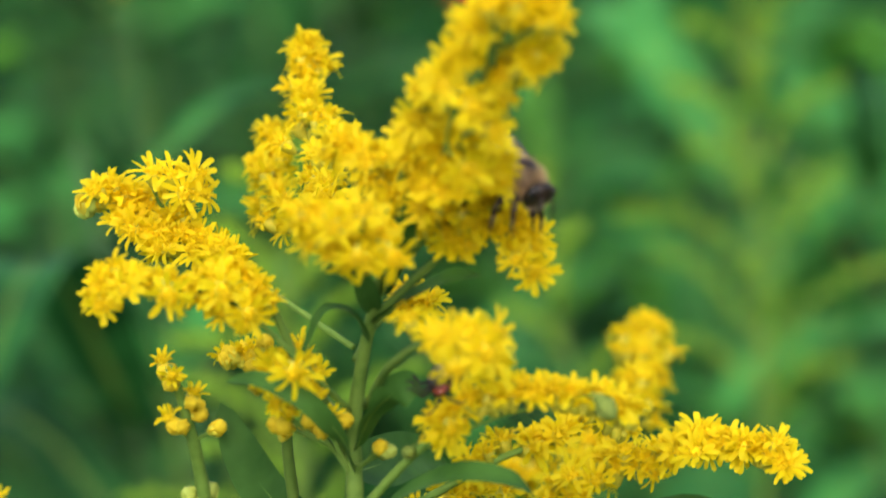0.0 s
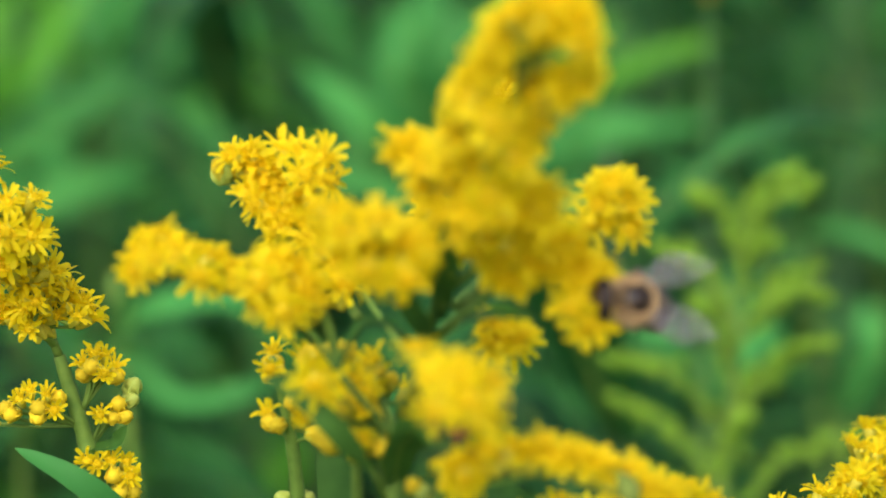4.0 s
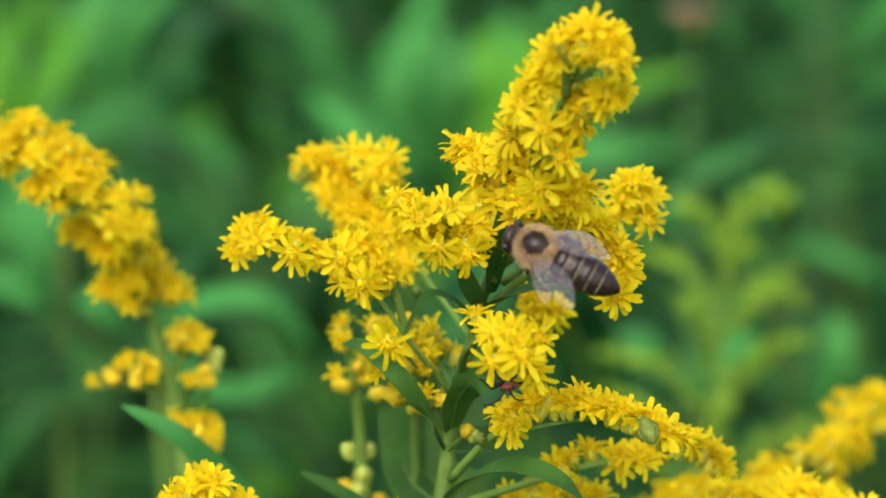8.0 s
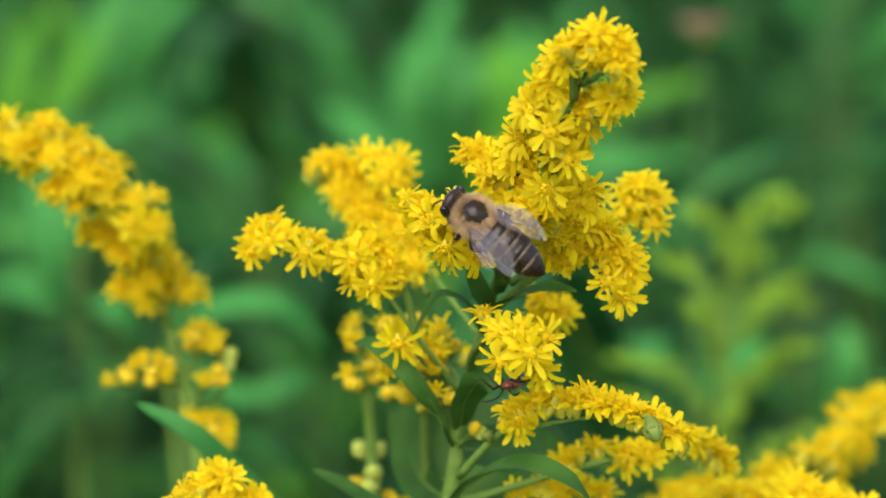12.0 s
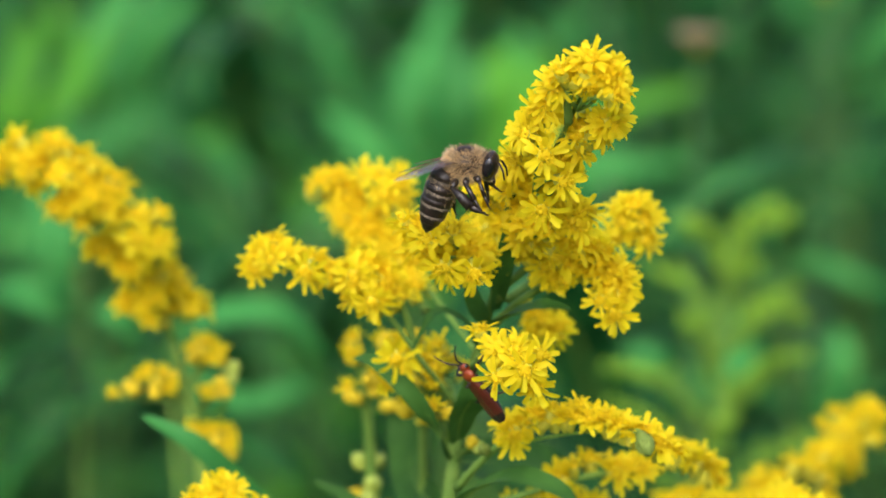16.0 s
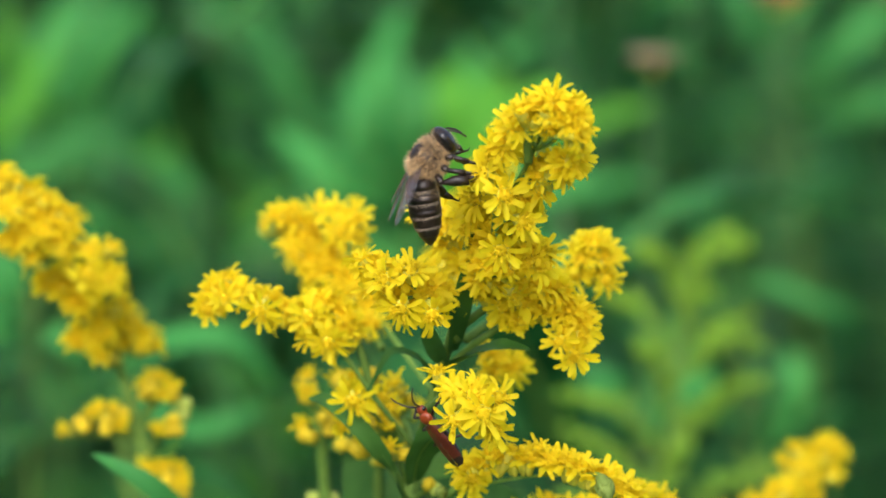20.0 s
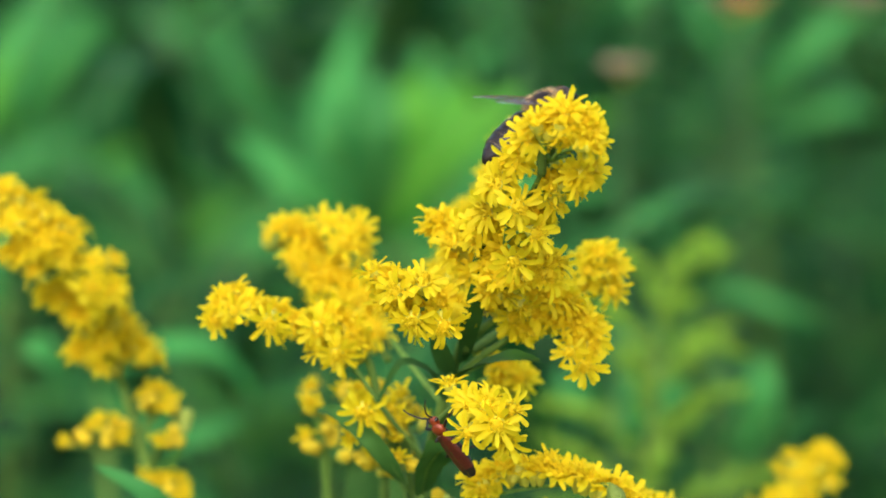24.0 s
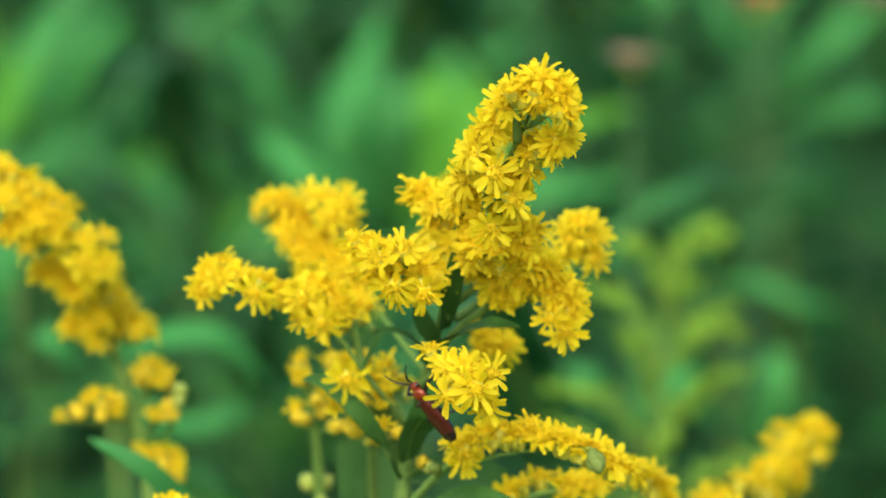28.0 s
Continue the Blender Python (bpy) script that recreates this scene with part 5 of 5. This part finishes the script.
def honey_bee():
    bee = new("honey_bee")
    tagged(bee, "brown honey bee with a furry thorax and banded abdomen", "bee")
    # thorax: a fur coat, bare and dark in the middle of its back
    body = (1.9, 1.7, 1.62)
    M = Mesh()
    ellipsoid(M, (0, 0, 0), body)
    ellipsoid(M, (-1.15, 0, 0.3), (0.75, 0.85, 0.6))
    thorax = part("thorax", scaled(M, "thorax", [CHITIN]), bee, "dark thorax under tawny fur")
    M = Mesh()
    ellipsoid(M, (0.05, 0, 0.36), (1.45, 1.32, 1.36))
    part("back_plate", scaled(M, "back_plate", [CHITIN]), thorax, "bare dark plate of the back")

    def coat(u):
        edge = 1.0 + 0.55 * noise.noise(u * 5.0)
        return not (u.z > 0.35 and u.y * u.y / 0.36 + (u.x - 0.05) ** 2 / 0.34 < edge)

    part("thorax_fur", fur("thorax_fur", (0, 0, 0), body, 7500, 0.62, 1, FUZZ, coat), thorax)
    part("pale_fur", fur("pale_fur", (0, 0, 0), (1.92, 1.72, 1.64), 2600, 0.8, 6, PALEFUZZ, coat), thorax)
    part("back_down", fur("back_down", (0.05, 0, 0.36), (1.45, 1.32, 1.36), 1600, 0.32, 12, DARKFUZZ, lambda u: u.z > 0.3), thorax)
    part("collar_fur", fur("collar_fur", (0.55, 0, 0.05), (1.5, 1.62, 1.55), 2000, 0.5, 2, PALEFUZZ, lambda u: u.x > 0.1 and u.z < 0.75 or u.z < -0.2), thorax)
    # head
    M = Mesh()
    ellipsoid(M, (2.35, 0, -0.35), (0.82, 1.5, 1.5), pose(0, 0, 0, 0, 18, 0))
    M.tube([(2.4, 0, -1.4), (2.5, 0, -1.95), (2.4, 0, -2.4)], [0.35, 0.26, 0.1], 7)
    hd = part("head", scaled(M, "head", [CHITIN]), bee, "black face with pale down")
    part("face_fur", fur("face_fur", (2.35, 0, -0.35), (0.75, 1.35, 1.44), 700, 0.3, 3, PALEFUZZ, lambda u: abs(u.y) < 0.7, (0.3, 0, 0)), hd)
    part("brow_fur", fur("brow_fur", (2.25, 0, -0.3), (0.72, 1.15, 1.44), 900, 0.38, 4, DARKFUZZ, lambda u: u.z > 0.45, (0.1, 0, 0.3)), hd)
    for s in (-1, 1):
        M = Mesh()
        ellipsoid(M, (2.35, s * 1.16, -0.3), (0.58, 0.46, 1.08), pose(0, 0, 0, s * -10, 18, 0))
        part("eye", scaled(M, "eye", [EYE]), hd, "large glossy dark compound eye")
        M = Mesh()
        M.tube([(2.7, s * 0.28, -0.2), (3.3, s * 0.6, 0.05), (3.4, s * 0.7, -0.1), (3.7, s * 0.9, -0.8), (3.75, s * 1.0, -1.6)], [0.09, 0.08, 0.1, 0.1, 0.08], 7)
        part("antenna", scaled(M, "antenna", [CHITIN]), hd)
    # abdomen: hinged at the waist, dark plates that overlap, edged with pale down
    M = Mesh()
    M.tube([(0.45, 0, 0), (0, 0, 0), (-0.35, 0, 0)], [0.4, 0.35, 0.65], 9)
    prof = [(0.15, 0.7), (0.8, 1.45), (1.3, 1.62), (2.5, 1.78), (3.8, 1.75), (4.9, 1.5), (5.8, 1.1), (6.5, 0.62), (6.9, 0.12)]
    turn = Matrix.Rotation(radians(-90), 4, "Y")
    M.lathe(prof, 20, turn, 0, (0.86, 1.0))
    for x, r in ((1.35, 1.68), (2.55, 1.83), (3.8, 1.8), (4.9, 1.56), (5.85, 1.14)):
        M.lathe([(x - 1.05, r * 0.8), (x - 0.5, r * 0.985), (x - 0.05, r * 1.012), (x + 0.02, r * 0.95)], 20, turn, 0, (0.86, 1.0))
    ab = part("abdomen", scaled(M, "abdomen", [CHITIN]), bee, "dark abdomen with pale hair bands")
    for x, r in ((1.38, 1.64), (2.6, 1.78), (3.85, 1.73), (4.95, 1.47)):
        B = Mesh()
        g = random.Random(int(x * 10))
        for i in range(800):
            a = g.uniform(0, 6.28)
            xx = x + g.uniform(-0.06, 0.16)
            p = Vector((-xx, r * math.cos(a), r * 0.86 * math.sin(a))) * 0.99
            q = p * 1.0 + Vector((-g.uniform(0.1, 0.3), 0.07 * math.cos(a), 0.08 * math.sin(a)))
            sd = Vector((0, -math.sin(a), math.cos(a))) * 0.018
            B.add([p - sd, p + sd, q], [(0, 1, 2)])
        part("hair_band", scaled(B, "hair_band", [BAND]), ab, "band of pale down")
    part("abdomen_down", fur("abdomen_down", (-2.3, 0, 0), (2.3, 1.78, 1.53), 1500, 0.24, 8, FUZZ, lambda u: u.x > 0.05, (-1.2, 0, 0)), ab)
    part("belly_fur", fur("belly_fur", (-2.6, 0, -0.1), (2.8, 1.68, 1.45), 1000, 0.3, 9, FUZZ, lambda u: u.z < -0.35 or u.x > 0.72, (-0.9, 0, 0)), ab)
    # legs: hip to foot, three a side
    legs = []
    for s in (-1, 1):
        for nm, hip, knee, shin, foot, wide in (("front_leg", (0.9, 0.75, -1.0), (1.7, 1.6, -1.3), (2.4, 1.8, -2.6), (2.9, 1.8, -3.6), 0.22),
                                                ("middle_leg", (0.2, 0.95, -1.2), (0.1, 2.4, -1.4), (0.5, 3.0, -3.0), (0.9, 3.2, -4.3), 0.25),
                                                ("hind_leg", (-0.7, 0.95, -1.2), (-1.3, 2.4, -1.1), (-2.3, 2.9, -3.4), (-2.5, 3.0, -5.2), 0.52)):
            hip, knee, shin, foot = (Vector((p[0], p[1] * s, p[2])) for p in (hip, knee, shin, foot))
            M = Mesh()
            M.tube([Vector(), (hip + knee) / 2 - hip, knee - hip], [0.25, 0.36, 0.24], 8)
            lg = part(nm, scaled(M, nm, [CHITIN]), bee, m=Matrix.Translation(hip * MM))
            M = Mesh()
            M.tube([knee - hip, knee.lerp(shin, 0.5) - hip, shin - hip], [0.2, wide, wide * 1.1], 8)
            part("tibia", scaled(M, "tibia", [CHITIN]), lg)
            M = Mesh()
            M.tube([shin - hip, shin.lerp(foot, 0.35) - hip, shin.lerp(foot, 0.7) - hip, foot - hip], [wide * 0.8, wide * 0.65, 0.12, 0.07], 7)
            M.tube([foot - hip, foot - hip + Vector((0.3, 0.1 * s, -0.1))], [0.07, 0.03], 5)
            part("tarsus", scaled(M, "tarsus", [CHITIN]), lg)
            part("leg_fur", fur("leg_fur", (hip.lerp(knee, 0.5) - hip), (0.5, 0.7, 0.45), 90, 0.3, 5, FUZZ), lg)
            legs.append(lg)
    # wings
    wings = []
    for s in (-1, 1):
        root = Vector((0.25, s * 1.1, 0.9)) * MM
        w1 = part("forewing", wing_mesh("forewing", 7.2, 2.5), bee, "clear brown-veined forewing", Matrix.Translation(root))
        w2 = part("hindwing", wing_mesh("hindwing", 5.0, 1.9), bee, "clear hindwing", Matrix.Translation(root + Vector((-0.0007, 0, -0.00025))))
        wings += [(w1, root, s, 0), (w2, root + Vector((-0.0007, 0, -0.00025)), s, 1)]
    return bee, ab, legs, wings


bee, abdomen, legs, wings = honey_bee()


# ---- the red soldier beetle ----
def soldier_beetle():
    bt = new("soldier_beetle")
    bt.scale = (0.72, 0.8, 0.85)
    tagged(bt, "slim orange-red soldier beetle with dark wing tips", "beetle")
    M = Mesh()
    ellipsoid(M, (-1.2, 0, -0.25), (4.0, 1.0, 0.6))
    part("abdomen", scaled(M, "abdomen", [CHITIN]), bt)
    for s in (-1, 1):
        M = Mesh()
        n = 12
        verts = []
        for i in range(n):
            q = i / (n - 1)
            w = 1.28 * (0.75 + 0.35 * math.sin(q * 2.6)) if q < 0.93 else 0.6
            x = 1.5 - 6.9 * q
            for j in range(5):
                a = j / 4
                verts.append(Vector((x, s * (0.02 + w * math.sin(a * 1.45)), 0.45 + 0.35 * math.cos(a * 1.6) - 0.25 * q)))
        faces = [(i * 5 + j, i * 5 + j + 1, i * 5 + j + 6, i * 5 + j + 5) for i in range(n - 1) for j in range(4)]
        slots = [1 if i > n - 4 else 0 for i in range(n - 1) for j in range(4)]
        me = mesh_from("wing_case", [v * MM for v in verts], faces, [ELYTRA, CHITIN], slots)
        part("wing_case", me, bt, "orange-red wing case with a black tip")
    M = Mesh()
    ellipsoid(M, (2.3, 0, 0.25), (1.0, 1.05, 0.5))
    part("pronotum", scaled(M, "pronotum", [BEETLE]), bt)
    M = Mesh()
    ellipsoid(M, (3.5, 0, 0.05), (0.75, 0.75, 0.5))
    hd = part("head", scaled(M, "head", [BEETLE]), bt)
    for s in (-1, 1):
        M = Mesh()
        ellipsoid(M, (3.65, s * 0.68, 0.15), (0.28, 0.22, 0.28))
        part("eye", scaled(M, "eye", [EYE]), hd)
        M = Mesh()
        pts = [(4.1, s * 0.25, 0.2), (5.0, s * 0.8, 0.9), (5.8, s * 1.4, 1.1), (6.5, s * 2.0, 1.1), (7.0, s * 2.5, 0.9)]
        M.tube(spline(pts, 12), [0.13, 0.11, 0.12, 0.1, 0.12, 0.1, 0.11, 0.09, 0.1, 0.08, 0.09, 0.06], 6)
        part("antenna", scaled(M, "antenna", [CHITIN]), hd)
        for x, kx in ((2.2, 3.0), (0.8, 0.9), (-0.6, -1.6)):
            M = Mesh()
            M.tube([(x, s * 0.6, -0.2), (kx, s * 2.1, 0.1), (kx + (kx - x) * 0.8, s * 2.9, -1.3), (kx + (kx - x) * 1.3, s * 3.4, -1.5)], [0.2, 0.2, 0.12, 0.07], 7)
            part("leg", scaled(M, "leg", [CHITIN]), bt)
    return bt


beetle = soldier_beetle()


# ---- what moves ----
BEE_PATH = [
    (0.0, pose(0.0150, -0.0495, 1.0144, -18.0, 26.5, -64.9)),
    (0.5, pose(0.0150, -0.0495, 1.0144, -18.0, 26.5, -64.9)),
    (1.0, pose(0.0194, -0.0322, 1.0033, -37.1, -19.6, -12.0)),
    (1.5, pose(0.0239, -0.0331, 1.0057, -35.7, -34.1, -35.3)),
    (2.0, pose(0.0214, -0.0433, 1.0082, -23.9, -12.2, -83.5)),
    (2.5, pose(0.0232, -0.0404, 1.0068, -71.5, 8.9, -132.4)),
    (3.0, pose(0.0212, -0.0444, 1.0067, -71.6, 10.2, -132.1)),
    (3.5, pose(0.0206, -0.0407, 1.0047, -69.6, 1.3, -143.4)),
    (4.0, pose(0.0197, -0.0435, 1.0065, -69.7, -8.7, -155.0)),
    (4.5, pose(0.0173, -0.0442, 1.0077, -66.4, -15.5, -164.6)),
    (6.5, pose(0.0127, -0.0556, 1.0104, -50.0, -31.3, 144.2)),
    (7.0, pose(0.0119, -0.0557, 1.0099, -59.7, -19.9, 152.8)),
    (7.5, pose(0.0098, -0.0551, 1.0124, -56.0, -29.0, 151.9)),
    (8.0, pose(0.0085, -0.0572, 1.0122, -53.6, -20.2, 159.1)),
    (8.5, pose(0.0088, -0.0572, 1.0121, -50.7, -29.9, 158.9)),
    (9.0, pose(0.0079, -0.0572, 1.0124, -54.5, -25.8, 160.6)),
    (9.5, pose(0.0071, -0.0571, 1.0129, -79.0, -31.5, 158.4)),
    (10.0, pose(0.0069, -0.0573, 1.0121, -104.0, -31.6, 162.0)),
    (10.5, pose(0.0048, -0.0574, 1.0116, -132.7, -11.7, 174.5)),
    (11.0, pose(0.0027, -0.0573, 1.0122, -122.2, -19.8, 172.7)),
    (11.5, pose(0.0021, -0.0569, 1.0140, -65.9, -25.6, 167.9)),
    (13.5, pose(0.0010, -0.0564, 1.0159, -32.2, -41.9, 147.1)),
    (14.0, pose(0.0001, -0.0563, 1.0165, -37.6, -50.6, 144.2)),
    (14.5, pose(0.0007, -0.0579, 1.0191, -15.9, -69.2, 89.2)),
    (15.0, pose(-0.0002, -0.0574, 1.0215, 26.2, -49.3, 5.2)),
    (15.5, pose(0.0010, -0.0570, 1.0228, 6.5, -8.1, -8.7)),
    (16.0, pose(0.0014, -0.0572, 1.0223, 1.9, -5.4, -9.5)),
    (16.5, pose(0.0020, -0.0571, 1.0227, 0.8, -5.3, -9.8)),
    (17.0, pose(0.0025, -0.0571, 1.0232, 1.1, -3.7, -10.4)),
    (17.5, pose(0.0025, -0.0572, 1.0231, 1.3, -3.7, -10.5)),
    (18.0, pose(0.0024, -0.0571, 1.0229, 1.2, -5.4, -10.3)),
    (18.5, pose(0.0013, -0.0568, 1.0238, 3.0, -40.7, 5.8)),
    (19.0, pose(0.0015, -0.0565, 1.0253, 2.9, -41.3, 5.8)),
    (19.5, pose(0.0018, -0.0563, 1.0261, 3.4, -32.6, 3.3)),
    (20.0, pose(0.0018, -0.0563, 1.0263, -0.6, -55.9, 11.7)),
    (20.5, pose(0.0037, -0.0560, 1.0280, 14.1, -24.6, -1.9)),
    (22.5, pose(0.0092, -0.0537, 1.0311, 3.0, -27.9, 23.0)),
    (23.0, pose(0.0106, -0.0516, 1.0317, 2.2, -26.8, 25.3)),
    (23.5, pose(0.0115, -0.0486, 1.0312, -1.4, -25.0, 32.1)),
    (24.0, pose(0.0122, -0.0418, 1.0298, -0.8, -23.4, 30.7)),
    (24.4, pose(0.0140, -0.0453, 1.0276, 7.8, 7.4, 3.8)),
    (24.7, pose(0.0162, -0.0485, 1.0276, 4.5, 32.7, -31.7)),
    (25.0, pose(0.0165, -0.0608, 1.0276, -65.9, 52.7, -100.8)),
    (25.5, pose(0.0162, -0.0586, 1.0232, -60.2, 35.6, -121.9)),
    (26.0, pose(0.0156, -0.0576, 1.0228, -61.5, 24.6, -128.2)),
    (26.5, pose(0.0164, -0.0555, 1.0232, -60.9, 26.3, -128.7)),
    (26.8, pose(0.0175, -0.0566, 1.0254, -48.3, 6.8, -106.2)),
    (27.0, pose(0.0171, -0.0540, 1.0284, -30.0, 11.4, -69.1)),
    (27.2, pose(0.0174, -0.0524, 1.0284, -16.0, -22.3, -64.6)),
    (27.3, pose(0.0194, -0.0502, 1.0293, 8.6, -9.6, -18.2)),
    (27.4, pose(0.0603, -0.0353, 1.0318, 7.5, -7.2, -5.9)),
    (27.6, pose(0.1508, 0.0263, 1.0423, 7.4, -7.1, -5.8)),
    (28.0, pose(0.4713, 0.1890, 1.1404, 7.4, -7.1, -5.7)),
]
BEETLE_PATH = [
    (0.0, pose(0.0067, -0.0441, 0.9967, -168.4, 2.8, -103.9)),
    (10.0, pose(0.0067, -0.0441, 0.9967, -168.4, 2.8, -103.9)),
    (11.0, pose(0.0067, -0.0441, 0.9967, -168.4, 2.8, -103.9)),
    (13.5, pose(0.0051, -0.0493, 0.9967, -144.0, -16.3, -129.9)),
    (14.0, pose(0.0049, -0.0503, 0.9970, -143.3, -19.6, -132.6)),
    (14.5, pose(0.0043, -0.0521, 0.9979, -143.2, -39.3, -158.4)),
    (15.0, pose(0.0033, -0.0529, 0.9991, -135.2, -56.7, 178.1)),
    (16.0, pose(0.0030, -0.0538, 0.9996, -131.6, -53.7, 173.8)),
    (28.0, pose(0.0030, -0.0538, 0.9996, -131.6, -53.7, 173.8)),
]


def motions():
    walk(bee, BEE_PATH)
    walk(beetle, BEETLE_PATH)
    hinge = (-0.0016, 0.0, -0.0001)
    walk(abdomen, [(t, pose(*hinge, 0, a, 0)) for t, a in ((0, -10), (0.5, -10), (1, -15), (1.5, -10), (2, -40), (2.5, -65), (3, -65), (3.5, -60), (4, -55), (4.5, -40), (6.5, -28), (7, -32), (7.5, -24), (8, -12), (8.5, -12), (9, -12), (9.5, -12), (10, -12), (10.5, -10), (11, -10), (11.5, -12), (13.5, -10), (14, -10), (14.5, -15), (15, -52), (15.5, -84), (16, -66), (16.5, -66), (17, -68), (17.5, -64), (18, -60), (18.5, -46), (19, -58), (19.5, -58), (20, -44), (20.5, -62), (22.5, -12), (23, -12), (23.5, -12), (24, -12), (24.4, -12), (24.7, -20), (25, -30), (25.5, -15), (26, -12), (26.5, -14), (26.8, -50), (27, -40), (27.2, -25), (27.3, -15), (27.4, -10), (27.6, -10), (28, -10))])
    for w, root, s, k in wings:
        fold = [(0, 10, 10), (2, 6, 6), (3, 18, 18), (4, 12, 16), (4.5, 10, 12), (6.5, 20, 28), (7, 22, 26), (7.5, 8, 26), (8, 0, 30), (9, 0, 30), (10, 0, 26), (10.5, -2, 14), (11.5, 0, 20), (13.5, 14, 14), (14, 16, 12), (14.5, 6, 22),
                (15, 6, 10), (15.5, 4, 4), (16, 4, 4), (18, 4, 4), (20.5, 2, 2), (22.5, 8, 8), (24, 8, 8), (25, 5, 5), (26, 18, 18), (26.8, 10, 10), (27.1, 60, 60)]
        lift = np.interp([q[0] for q in fold], (0, 14.8, 15.5, 18, 20.5, 22.5, 24, 25), (6, 6, -14, -14, -8, 28, 28, 6))
        rows = [(q[0], pose(*root, s * -6, float(up) + 4 * k, s * -(q[1 if s < 0 else 2] * (1 + 0.5 * k) + 9 * k))) for q, up in zip(fold, lift)]
        t, up = 27.2, 1
        while t < 28.01:
            rows.append((round(t, 2), pose(*root, s * -up * 40, 0, s * -75)))
            t, up = t + 0.1, -up
        rows[-1] = (28.0, rows[-1][1])
        walk(w, rows)
    for i, lg in enumerate(legs):
        base = lg.location.copy()
        rows = []
        t, k = 0.0, 0
        while t < 28.0:
            step = (14 if (k + i) % 2 else -10) * (0.5 + 0.5 * math.sin(t * 1.7 + i * 1.3))
            reach = (10, -12, -66, 24, -30, -14)[i] if 15.0 < t < 21.0 else 0
            tuck = -48 if i > 2 and (1.4 < t < 4.6 or 6.0 < t < 14.0 or t > 26.6) else 0
            rows.append((t, pose(*base, tuck, reach, step)))
            t, k = round(t + 0.5, 1), k + 1
        rows.append((28.0, pose(*base, 0, 0, 0)))
        walk(lg, rows)
    low = Vector(left.location)
    walk(left, [(0.0, pose(low.x, low.y, low.z - 0.0095)), (0.6, pose(low.x - 0.001, low.y, low.z - 0.007)), (1.1, pose(low.x - 0.001, low.y, low.z - 0.001)), (1.6, pose(*low)), (28.0, pose(*low))])


motions()
